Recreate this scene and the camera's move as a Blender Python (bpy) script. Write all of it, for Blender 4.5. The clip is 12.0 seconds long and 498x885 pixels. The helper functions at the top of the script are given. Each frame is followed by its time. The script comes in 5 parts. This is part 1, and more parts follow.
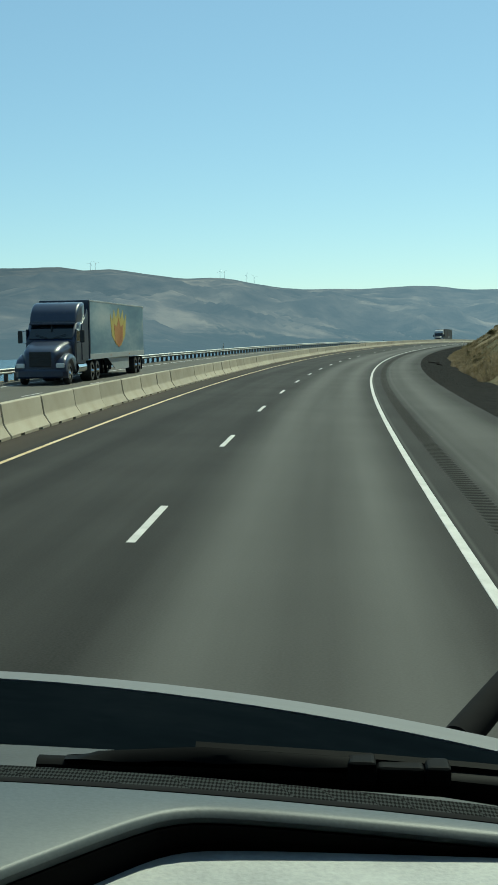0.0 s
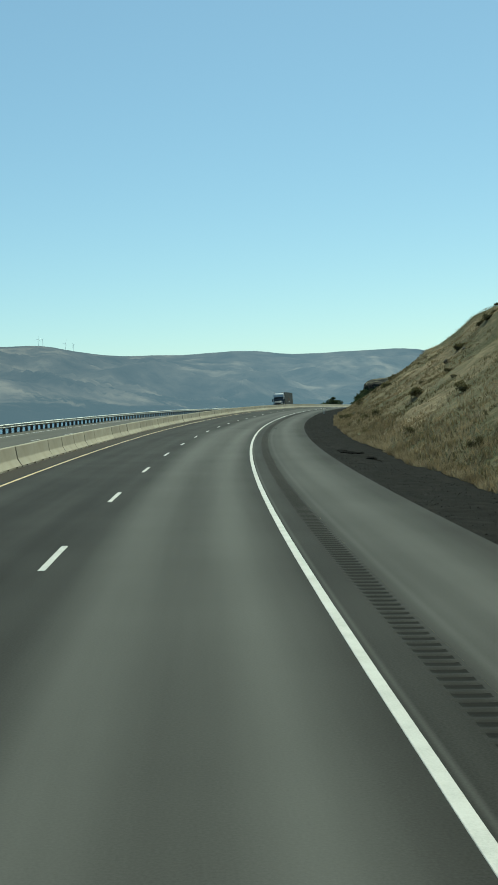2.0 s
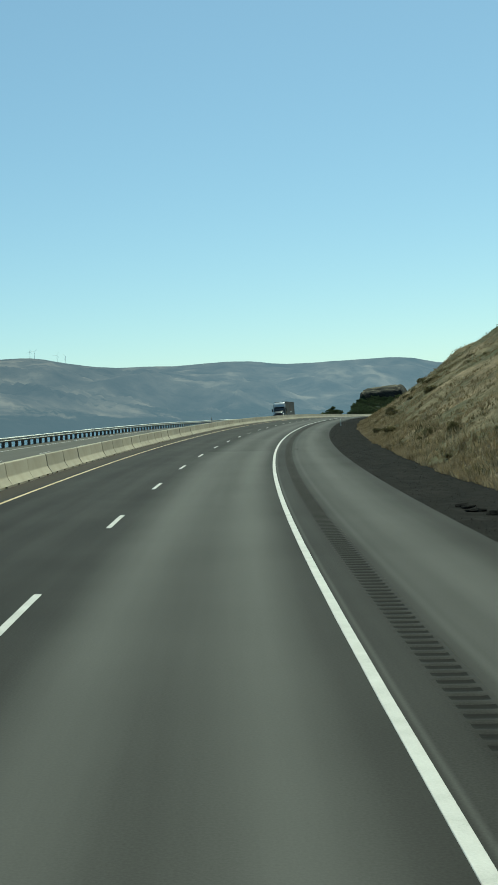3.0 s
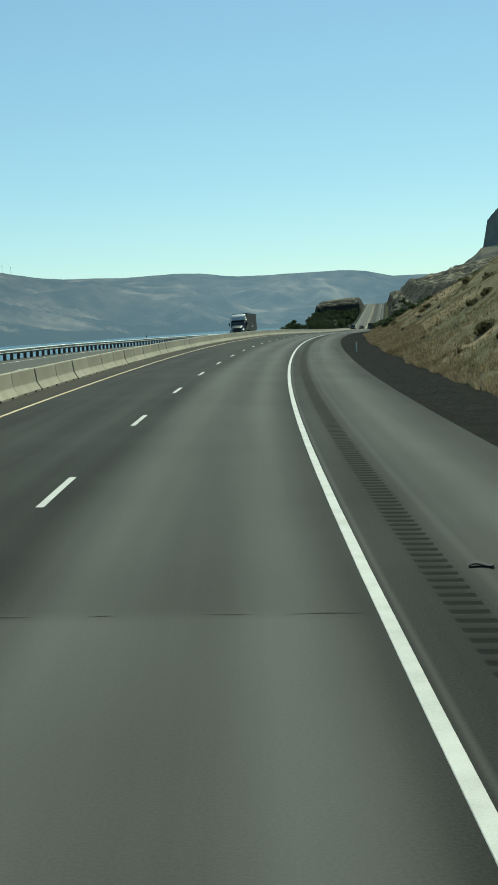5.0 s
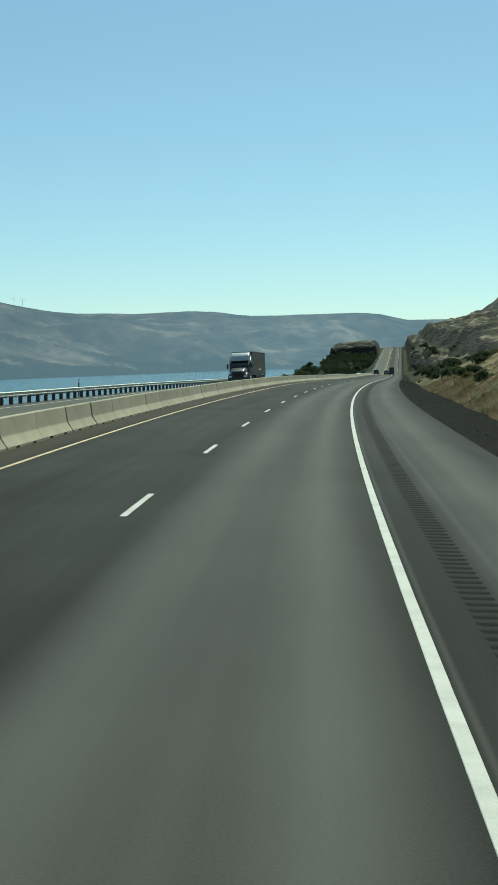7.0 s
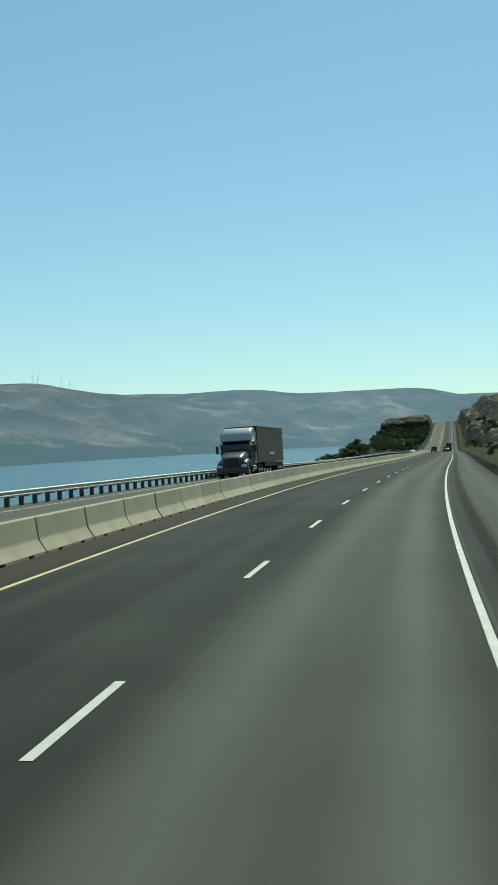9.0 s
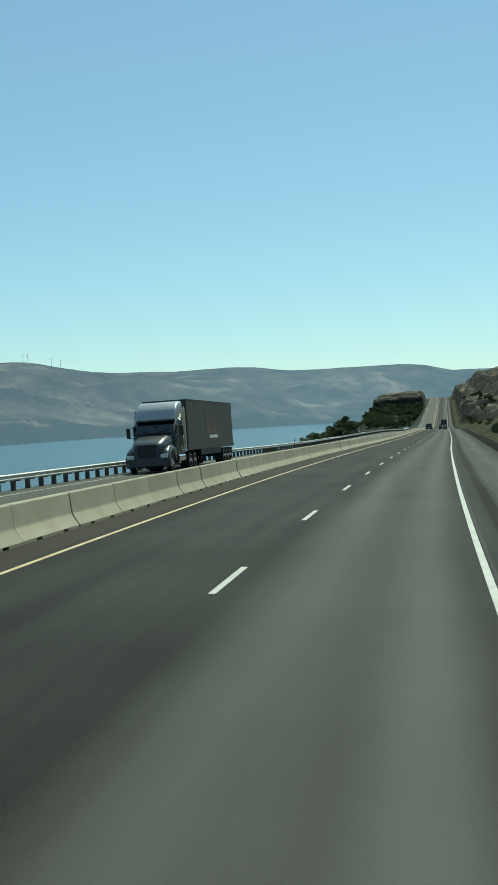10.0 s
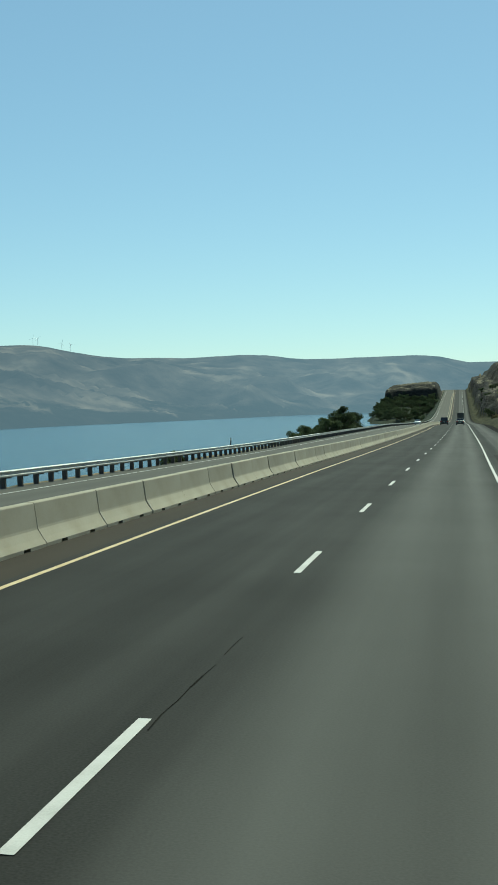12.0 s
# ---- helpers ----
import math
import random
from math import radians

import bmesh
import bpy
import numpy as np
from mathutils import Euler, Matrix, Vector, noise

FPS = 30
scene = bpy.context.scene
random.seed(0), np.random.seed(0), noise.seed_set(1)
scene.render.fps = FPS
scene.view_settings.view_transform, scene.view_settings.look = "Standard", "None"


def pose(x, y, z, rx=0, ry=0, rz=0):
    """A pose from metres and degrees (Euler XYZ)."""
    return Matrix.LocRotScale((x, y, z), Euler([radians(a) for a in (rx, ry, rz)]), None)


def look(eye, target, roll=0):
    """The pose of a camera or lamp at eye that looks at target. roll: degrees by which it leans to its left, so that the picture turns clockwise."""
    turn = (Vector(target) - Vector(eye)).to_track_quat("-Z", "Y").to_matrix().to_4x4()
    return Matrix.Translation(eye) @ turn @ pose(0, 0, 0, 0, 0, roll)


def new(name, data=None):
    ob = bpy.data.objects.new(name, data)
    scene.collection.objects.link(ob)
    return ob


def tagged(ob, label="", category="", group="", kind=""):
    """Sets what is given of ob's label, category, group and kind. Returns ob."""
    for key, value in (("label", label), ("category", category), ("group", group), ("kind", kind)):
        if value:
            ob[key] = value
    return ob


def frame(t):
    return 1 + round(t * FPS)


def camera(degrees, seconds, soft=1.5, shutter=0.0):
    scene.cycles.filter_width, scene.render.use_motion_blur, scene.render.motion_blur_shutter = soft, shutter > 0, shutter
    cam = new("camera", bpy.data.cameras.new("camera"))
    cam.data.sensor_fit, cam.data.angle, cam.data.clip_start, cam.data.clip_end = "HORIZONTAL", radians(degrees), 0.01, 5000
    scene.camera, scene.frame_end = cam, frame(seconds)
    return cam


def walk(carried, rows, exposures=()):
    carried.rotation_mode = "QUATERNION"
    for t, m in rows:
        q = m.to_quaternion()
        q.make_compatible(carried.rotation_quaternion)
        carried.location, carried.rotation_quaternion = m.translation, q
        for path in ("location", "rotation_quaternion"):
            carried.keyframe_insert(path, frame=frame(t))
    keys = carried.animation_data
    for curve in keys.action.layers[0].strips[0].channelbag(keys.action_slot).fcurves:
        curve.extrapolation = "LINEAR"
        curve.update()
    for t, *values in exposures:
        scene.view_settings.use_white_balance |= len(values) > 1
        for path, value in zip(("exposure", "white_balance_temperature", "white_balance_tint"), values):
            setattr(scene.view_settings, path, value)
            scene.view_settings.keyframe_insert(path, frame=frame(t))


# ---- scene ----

# ------------------------------------------------------------- camera
cam = camera(21.84, 12.0, soft=1.6)
walk(cam, [
    (0.0, pose(-1.539, 0.000, 2.369, 85.549, 1.161, 2.967)),
    (0.5, pose(-1.470, 14.312, 2.437, 86.827, 1.556, 3.034)),
    (1.0, pose(-1.337, 28.813, 2.508, 87.710, 1.077, 2.591)),
    (1.5, pose(-1.057, 42.858, 2.568, 87.782, 1.602, 0.296)),
    (2.0, pose(-0.587, 57.107, 2.593, 88.257, 2.312, -4.895)),
    (2.5, pose(0.128, 71.542, 2.616, 88.942, 2.826, -5.084)),
    (4.5, pose(4.625, 129.434, 2.822, 85.768, 3.173, -6.460)),
    (5.0, pose(6.262, 144.196, 2.900, 84.783, 2.655, -7.387)),
    (5.5, pose(8.093, 158.626, 2.975, 85.855, 2.172, -7.759)),
    (6.0, pose(10.182, 173.278, 3.044, 86.878, 1.631, -7.897)),
    (6.5, pose(12.364, 187.928, 3.115, 86.409, 1.140, -7.429)),
    (7.0, pose(14.657, 202.414, 3.188, 86.559, 0.886, -6.838)),
    (7.5, pose(17.123, 216.846, 3.268, 88.339, 0.945, -6.724)),
    (9.5, pose(28.144, 273.443, 3.409, 90.113, 2.196, -4.233)),
    (10.0, pose(31.227, 287.648, 3.404, 89.086, 2.435, -4.880)),
    (10.5, pose(34.380, 301.909, 3.395, 88.180, 2.309, -5.512)),
    (11.0, pose(37.485, 316.071, 3.390, 88.255, 1.091, -5.359)),
    (11.5, pose(40.732, 330.918, 3.321, 88.590, 0.875, -4.639)),
    (12.0, pose(44.095, 345.269, 3.243, 88.601, 1.210, -4.257)),
], exposures=[
    (0.0, 0.13, 6420, -21), (1.5, 0.10, 6420, -21), (2.5, 0.06, 6420, -21), (4.5, 0.11, 6420, -21), (5.5, 0.07, 6420, -21), (6.0, 0.03, 6420, -21), (6.5, -0.11, 6420, -21),
    (7.0, 0.07, 6420, -21), (7.5, 0.10, 6420, -21), (9.5, 0.06, 6420, -21), (10.0, 0.06, 6420, -21), (10.5, -0.01, 6420, -21), (11.0, 0.0, 6420, -21), (11.5, 0.07, 6420, -21), (12.0, 0.06, 6420, -21)])

# ------------------------------------------------------------- light
SUN_AZ, SUN_EL = radians(25), radians(52)      # clockwise from +y, above the horizon
world = bpy.data.worlds.new("sky")
scene.world = world
world.use_nodes = True
wn = world.node_tree.nodes
sky = wn.new("ShaderNodeTexSky")
sky.sky_type = "NISHITA"
sky.sun_disc = False
sky.sun_elevation, sky.sun_rotation = SUN_EL, SUN_AZ
sky.altitude, sky.air_density, sky.dust_density, sky.ozone_density = 100, 0.85, 0.25, 2.3
air = wn.new("ShaderNodeMix")                  # thin even haze over the whole sky
air.data_type = "RGBA"
air.inputs["Factor"].default_value = 0.27
air.inputs[7].default_value = (3.60, 5.25, 7.85, 1)
world.node_tree.links.new(sky.outputs[0], air.inputs[6])
world.node_tree.links.new(air.outputs[2], wn["Background"].inputs["Color"])
wn["Background"].inputs["Strength"].default_value = 0.105
sun_data = bpy.data.lights.new("sun", "SUN")
sun_data.energy, sun_data.angle, sun_data.color = 4.8, radians(0.6), (1.0, 0.93, 0.82)
sun = new("sun", sun_data)
sd = Vector((math.sin(SUN_AZ) * math.cos(SUN_EL), math.cos(SUN_AZ) * math.cos(SUN_EL), math.sin(SUN_EL)))
sun.matrix_world = look(sd * 300, (0, 0, 0))


# ------------------------------------------------------------- materials
def material(name, colours, scale=1.0, rough=0.9, metal=0.0, bump=0.3, bump_scale=None, coords="Object", detail=6.0,
             stretch=(1, 1, 1), fine=0.35, spec=0.3, low=0.3, high=0.7):
    """Base colour from a large and a fine noise over a ramp of colours, with bump of the fine one."""
    m = bpy.data.materials.new(name)
    m.use_nodes = True
    n, l = m.node_tree.nodes, m.node_tree.links
    b = n["Principled BSDF"]
    tc = n.new("ShaderNodeTexCoord")
    mp = n.new("ShaderNodeMapping")
    mp.inputs["Scale"].default_value = stretch
    l.new(tc.outputs[coords], mp.inputs["Vector"])
    big, small = n.new("ShaderNodeTexNoise"), n.new("ShaderNodeTexNoise")
    big.inputs["Scale"].default_value, big.inputs["Detail"].default_value = scale, detail
    small.inputs["Scale"].default_value = bump_scale or scale * 9
    small.inputs["Detail"].default_value = 4
    for t in (big, small):
        l.new(mp.outputs[0], t.inputs["Vector"])
    mix = n.new("ShaderNodeMix")
    mix.data_type = "FLOAT"
    mix.inputs["Factor"].default_value = fine
    l.new(big.outputs["Fac"], mix.inputs["A"])
    l.new(small.outputs["Fac"], mix.inputs["B"])
    ramp = n.new("ShaderNodeValToRGB")
    e = ramp.color_ramp.elements
    while len(e) < len(colours):
        e.new(0.5)
    for i, c in enumerate(colours):
        e[i].position = low + (high - low) * i / max(1, len(colours) - 1)
        e[i].color = (*c, 1)
    l.new(mix.outputs["Result"], ramp.inputs["Fac"])
    l.new(ramp.outputs["Color"], b.inputs["Base Color"])
    bp = n.new("ShaderNodeBump")
    bp.inputs["Strength"].default_value = bump
    bp.inputs["Distance"].default_value = 0.02
    l.new(small.outputs["Fac"], bp.inputs["Height"])
    l.new(bp.outputs[0], b.inputs["Normal"])
    b.inputs["Roughness"].default_value, b.inputs["Metallic"].default_value = rough, metal
    b.inputs["Specular IOR Level"].default_value = spec
    return m


def vary(m, amount=0.25):
    """Lets each object of this material differ a little in brightness."""
    n, l = m.node_tree.nodes, m.node_tree.links
    b = n["Principled BSDF"]
    src = b.inputs["Base Color"].links[0].from_socket
    info, rng, hsv = n.new("ShaderNodeObjectInfo"), n.new("ShaderNodeMapRange"), n.new("ShaderNodeHueSaturation")
    rng.inputs["To Min"].default_value, rng.inputs["To Max"].default_value = 1 - amount, 1 + amount
    l.new(info.outputs["Random"], rng.inputs["Value"])
    l.new(rng.outputs[0], hsv.inputs["Value"])
    l.new(src, hsv.inputs["Color"])
    l.new(hsv.outputs[0], b.inputs["Base Color"])
    return m


def asphalt(name, dark, light, lanes, stretches=()):
    """Asphalt whose UV is (metres across, metres along): fine aggregate, patches, and wheel tracks at the given offsets."""
    m = bpy.data.materials.new(name)
    m.use_nodes = True
    n, l = m.node_tree.nodes, m.node_tree.links
    b = n["Principled BSDF"]
    uv = n.new("ShaderNodeUVMap")
    st = n.new("ShaderNodeMapping")
    st.inputs["Scale"].default_value = (1.0, 0.03, 1.0)
    l.new(uv.outputs[0], st.inputs["Vector"])
    streak, patch, grit = (n.new("ShaderNodeTexNoise") for _ in range(3))
    streak.inputs["Scale"].default_value, streak.inputs["Detail"].default_value = 1.3, 5
    patch.inputs["Scale"].default_value, patch.inputs["Detail"].default_value = 0.22, 4
    grit.inputs["Scale"].default_value, grit.inputs["Detail"].default_value = 45, 3
    l.new(st.outputs[0], streak.inputs["Vector"])
    l.new(uv.outputs[0], patch.inputs["Vector"])
    l.new(uv.outputs[0], grit.inputs["Vector"])
    sep = n.new("ShaderNodeSeparateXYZ")
    l.new(uv.outputs[0], sep.inputs[0])
    total = None
    for centre, width, gain in lanes:
        d = n.new("ShaderNodeMath"); d.operation = "SUBTRACT"; d.inputs[1].default_value = centre
        l.new(sep.outputs["X"], d.inputs[0])
        q = n.new("ShaderNodeMath"); q.operation = "ABSOLUTE"
        l.new(d.outputs[0], q.inputs[0])
        r = n.new("ShaderNodeMapRange"); r.interpolation_type = "SMOOTHSTEP"
        r.inputs["From Min"].default_value, r.inputs["From Max"].default_value = width, 0.0
        r.inputs["To Min"].default_value, r.inputs["To Max"].default_value = 0.0, gain
        l.new(q.outputs[0], r.inputs["Value"])
        if total is None:
            total = r.outputs[0]
        else:
            a = n.new("ShaderNodeMath"); a.operation = "ADD"
            l.new(total, a.inputs[0]); l.new(r.outputs[0], a.inputs[1])
            total = a.outputs[0]
    for u0, u1, soft_u, s0, soft0, s1, soft1, gain in stretches:      # a stretch of one lane with a tone of its own
        tone = None
        for axis, lo, hi, sa, sb in (("X", u0, u1, soft_u, soft_u), ("Y", s0, s1, soft0, soft1)):
            for edge, width, sign in ((lo, sa, 1), (hi, sb, -1)):
                r = n.new("ShaderNodeMapRange"); r.interpolation_type = "SMOOTHSTEP"
                r.inputs["From Min"].default_value, r.inputs["From Max"].default_value = edge - sign * width / 2, edge + sign * width / 2
                r.inputs["To Max"].default_value = gain if tone is None else 1.0
                l.new(sep.outputs[axis], r.inputs["Value"])
                if tone is None:
                    tone = r.outputs[0]
                else:
                    a = n.new("ShaderNodeMath"); a.operation = "MULTIPLY"
                    l.new(tone, a.inputs[0]); l.new(r.outputs[0], a.inputs[1])
                    tone = a.outputs[0]
        a = n.new("ShaderNodeMath"); a.operation = "ADD"
        l.new(total, a.inputs[0]); l.new(tone, a.inputs[1])
        total = a.outputs[0]
    mixes = [(streak.outputs["Fac"], 0.45), (patch.outputs["Fac"], 0.25), (grit.outputs["Fac"], 0.28)]
    for socket, gain in mixes:
        k = n.new("ShaderNodeMath"); k.operation = "MULTIPLY_ADD"
        k.inputs[1].default_value, k.inputs[2].default_value = gain, -gain / 2
        l.new(socket, k.inputs[0])
        if total is None:
            total = k.outputs[0]
            continue
        a = n.new("ShaderNodeMath"); a.operation = "ADD"
        l.new(total, a.inputs[0]); l.new(k.outputs[0], a.inputs[1])
        total = a.outputs[0]
    ramp = n.new("ShaderNodeValToRGB")
    ramp.color_ramp.elements[0].color = (*dark, 1)
    ramp.color_ramp.elements[1].color = (*light, 1)
    ramp.color_ramp.elements[0].position, ramp.color_ramp.elements[1].position = 0.0, 1.0
    shift = n.new("ShaderNodeMath"); shift.operation = "ADD"; shift.inputs[1].default_value = 0.09
    l.new(total, shift.inputs[0]); l.new(shift.outputs[0], ramp.inputs["Fac"])
    l.new(ramp.outputs[0], b.inputs["Base Color"])
    bp = n.new("ShaderNodeBump"); bp.inputs["Strength"].default_value = 0.2; bp.inputs["Distance"].default_value = 0.004
    l.new(grit.outputs["Fac"], bp.inputs["Height"]); l.new(bp.outputs[0], b.inputs["Normal"])
    b.inputs["Roughness"].default_value = 0.82
    b.inputs["Specular IOR Level"].default_value = 0.095
    return m


def plain(name, colour, rough=0.5, metal=0.0, coat=0.0, dirt=0.12, scale=3.0):
    """Paint, plastic or metal with a faint film of dust."""
    c2 = tuple(x * (1 - dirt) + 0.12 * dirt for x in colour)
    c1 = tuple(min(1, x * (1 + dirt * 0.4)) for x in colour)
    m = material(name, [c2, colour, c1], scale=scale, rough=rough, metal=metal, bump=0.03, fine=0.3, spec=0.5)
    m.node_tree.nodes["Principled BSDF"].inputs["Coat Weight"].default_value = coat
    return m


M_ROAD = asphalt("asphalt", (0.0110, 0.0100, 0.0085), (0.115, 0.1115, 0.1035),
                 [(1.70, 2.0, 0.30), (2.55, 0.85, 0.30), (0.82, 0.72, 0.36), (4.6, 0.6, 0.04), (6.4, 0.6, 0.04), (-1.85, 1.35, 0.47), (-1.06, 0.10, 0.14), (-1.55, 0.30, -0.10), (-0.12, 0.05, 0.26), (-0.66, 0.36, -0.12)],
                 [(0.15, 3.5, 0.5, 112.0, 30.0, 154.2, 0.25, 0.09), (0.8, 3.5, 0.6, 154.4, 0.25, 157.5, 5.0, -0.08)])
M_MEDIAN = asphalt("asphalt_dirty", (0.026, 0.0205, 0.015), (0.075, 0.058, 0.044), [(7.9, 0.5, 0.1)])
# near-black for the dark joint, and for groove shade put into colour
M_GROOVE = asphalt("asphalt_near_black", (0.006, 0.0056, 0.005), (0.019, 0.018, 0.016), [])
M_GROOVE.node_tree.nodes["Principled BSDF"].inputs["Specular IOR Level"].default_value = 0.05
M_ROAD2 = asphalt("asphalt_old", (0.075, 0.070, 0.060), (0.140, 0.133, 0.115), [(12.3, 0.6, 0.1), (14.2, 0.6, 0.1), (16.0, 0.6, 0.1)])
M_WHITE = material("road_paint_white", [(0.34, 0.32, 0.30), (0.44, 0.415, 0.392), (0.51, 0.485, 0.46)], scale=2.5, rough=0.6, bump=0.2, bump_scale=60)
M_YELLOW = material("road_paint_yellow", [(0.36, 0.245, 0.11), (0.50, 0.365, 0.195), (0.57, 0.455, 0.29)], scale=2.0, rough=0.6, bump=0.2, bump_scale=60)
M_CONCRETE = vary(material("barrier_concrete", [(0.285, 0.247, 0.182), (0.335, 0.295, 0.225), (0.375, 0.335, 0.265)], scale=0.9, rough=0.9, bump=0.06,
                           bump_scale=24, stretch=(1, 1, 1.3), fine=0.22), 0.10)
M_GRAVEL = material("dark_gravel", [(0.006, 0.0056, 0.0052), (0.012, 0.011, 0.010), (0.030, 0.027, 0.024)], scale=1.6, rough=0.95, bump=1.0, fine=0.55, bump_scale=34, spec=0.03)
M_STONE = material("verge_stones", [(0.008, 0.0075, 0.007), (0.020, 0.0185, 0.017), (0.060, 0.055, 0.05)], scale=9.0, rough=0.95, bump=0.2, low=0.35, high=0.68, spec=0.03)
M_STEEL = material("galvanised_steel", [(0.36, 0.355, 0.32), (0.52, 0.515, 0.48), (0.66, 0.66, 0.62)], scale=1.5, rough=0.5, metal=0.25, bump=0.05)
M_POST = material("weathered_post", [(0.05, 0.045, 0.04), (0.09, 0.08, 0.07), (0.14, 0.13, 0.11)], scale=3, rough=0.9)
M_WATER = material("river_water", [(0.0045, 0.032, 0.050), (0.006, 0.043, 0.065), (0.009, 0.054, 0.077)], scale=0.004, rough=0.22, bump=0.25, bump_scale=0.35,
                   stretch=(1, 1, 1), spec=0.19)
M_WATER.node_tree.nodes["Bump"].inputs["Distance"].default_value = 0.6
M_WATER.node_tree.nodes["Bump"].inputs["Strength"].default_value = 0.8


def leafy(m, share=0.4):
    """Lets light through the leaves."""
    n, l = m.node_tree.nodes, m.node_tree.links
    b = n["Principled BSDF"]
    t, mix = n.new("ShaderNodeBsdfTranslucent"), n.new("ShaderNodeMixShader")
    l.new(b.inputs["Base Color"].links[0].from_socket, t.inputs["Color"])
    mix.inputs[0].default_value = share
    l.new(b.outputs[0], mix.inputs[1]); l.new(t.outputs[0], mix.inputs[2])
    l.new(mix.outputs[0], n["Material Output"].inputs["Surface"])
    return m


M_GREEN = leafy(vary(material("sage_leaves", [(0.070, 0.062, 0.030), (0.125, 0.108, 0.055), (0.19, 0.16, 0.09)], scale=2.0, rough=0.9, spec=0.1), 0.3))
M_TREE = leafy(vary(material("tree_leaves", [(0.036, 0.050, 0.024), (0.058, 0.076, 0.036), (0.085, 0.103, 0.052)], scale=0.8, rough=0.8, spec=0.15), 0.25))
M_BARK = material("bark", [(0.05, 0.04, 0.03), (0.09, 0.07, 0.05), (0.13, 0.10, 0.08)], scale=4, rough=0.95, stretch=(1, 1, 0.3))
M_STRAW = leafy(material("dry_grass", [(0.14, 0.103, 0.058), (0.265, 0.205, 0.125), (0.37, 0.295, 0.195)], low=0.38, high=0.62, scale=0.30, rough=0.95, bump=0.2, spec=0.1), 0.3)
M_OLIVE = leafy(material("olive_grass", [(0.066, 0.061, 0.031), (0.150, 0.120, 0.064), (0.25, 0.195, 0.115)], low=0.36, high=0.64, scale=0.16, rough=0.95, bump=0.2, spec=0.05), 0.3)
M_BASALT = material("basalt", [(0.020, 0.018, 0.016), (0.055, 0.048, 0.040), (0.13, 0.105, 0.075)], scale=0.18, rough=0.95, bump=1.0, bump_scale=1.6,
                    stretch=(1, 1, 0.5), spec=0.15)
M_BASALT.node_tree.nodes["Bump"].inputs["Distance"].default_value = 0.5


def hillside():
    """Dry grass, sage and bare earth by noise, basalt where the ground is steep."""
    m = material("hillside", [(0.052, 0.040, 0.023), (0.088, 0.076, 0.038), (0.158, 0.119, 0.070), (0.255, 0.188, 0.116), (0.35, 0.27, 0.175)], scale=0.22, rough=0.95, bump=0.55, low=0.33, high=0.67,
                 bump_scale=2.6, detail=9, fine=0.36, spec=0.1)
    n, l = m.node_tree.nodes, m.node_tree.links
    b = n["Principled BSDF"]
    n["Bump"].inputs["Distance"].default_value = 0.35
    grass = b.inputs["Base Color"].links[0].from_socket
    geo, sep, r, mix = n.new("ShaderNodeNewGeometry"), n.new("ShaderNodeSeparateXYZ"), n.new("ShaderNodeMapRange"), n.new("ShaderNodeMix")
    l.new(geo.outputs["True Normal"], sep.inputs[0])
    r.inputs["From Min"].default_value, r.inputs["From Max"].default_value = 0.68, 0.52
    l.new(sep.outputs["Z"], r.inputs["Value"])
    rock = n.new("ShaderNodeValToRGB")
    rock.color_ramp.elements[0].color, rock.color_ramp.elements[1].color = (0.022, 0.019, 0.017, 1), (0.12, 0.095, 0.068, 1)
    rock.color_ramp.elements[0].position, rock.color_ramp.elements[1].position = 0.38, 0.66
    strata = n.new("ShaderNodeTexNoise")
    strata.inputs["Scale"].default_value, strata.inputs["Detail"].default_value = 0.16, 8
    tc, mp = n.new("ShaderNodeTexCoord"), n.new("ShaderNodeMapping")
    mp.inputs["Scale"].default_value = (0.6, 0.6, 2.6)
    l.new(tc.outputs["Object"], mp.inputs[0]); l.new(mp.outputs[0], strata.inputs["Vector"]); l.new(strata.outputs["Fac"], rock.inputs["Fac"])
    # greener swathes among the straw
    swathe, sr, gm = n.new("ShaderNodeTexNoise"), n.new("ShaderNodeMapRange"), n.new("ShaderNodeMix")
    swathe.inputs["Scale"].default_value, swathe.inputs["Detail"].default_value = 0.06, 5
    tg = n.new("ShaderNodeTexCoord")
    l.new(tg.outputs["Object"], swathe.inputs["Vector"])
    sr.inputs["From Min"].default_value, sr.inputs["From Max"].default_value, sr.inputs["To Max"].default_value = 0.41, 0.56, 0.62
    l.new(swathe.outputs["Fac"], sr.inputs["Value"])
    gm.data_type = "RGBA"
    gm.inputs[7].default_value = (0.054, 0.058, 0.027, 1)
    l.new(sr.outputs[0], gm.inputs["Factor"]); l.new(grass, gm.inputs[6])
    grass = gm.outputs[2]
    mix.data_type = "RGBA"
    l.new(r.outputs[0], mix.inputs["Factor"]); l.new(grass, mix.inputs[6]); l.new(rock.outputs[0], mix.inputs[7])
    l.new(mix.outputs[2], b.inputs["Base Color"])
    return m


M_HILL = hillside()
M_SCRUB = material("green_scrub", [(0.009, 0.014, 0.008), (0.014, 0.021, 0.012), (0.021, 0.028, 0.016), (0.040, 0.041, 0.025)], scale=0.10, rough=0.95, bump=1.0, bump_scale=0.7, detail=8,
                   fine=0.4, spec=0.1)
M_LOW = material("brown_scrub", [(0.014, 0.016, 0.009), (0.028, 0.030, 0.015), (0.052, 0.046, 0.025), (0.10, 0.080, 0.046)], scale=0.22, rough=0.95, bump=0.8, bump_scale=1.6, detail=8, fine=0.4, spec=0.05)
M_SCRUB.node_tree.nodes["Bump"].inputs["Distance"].default_value = 0.6


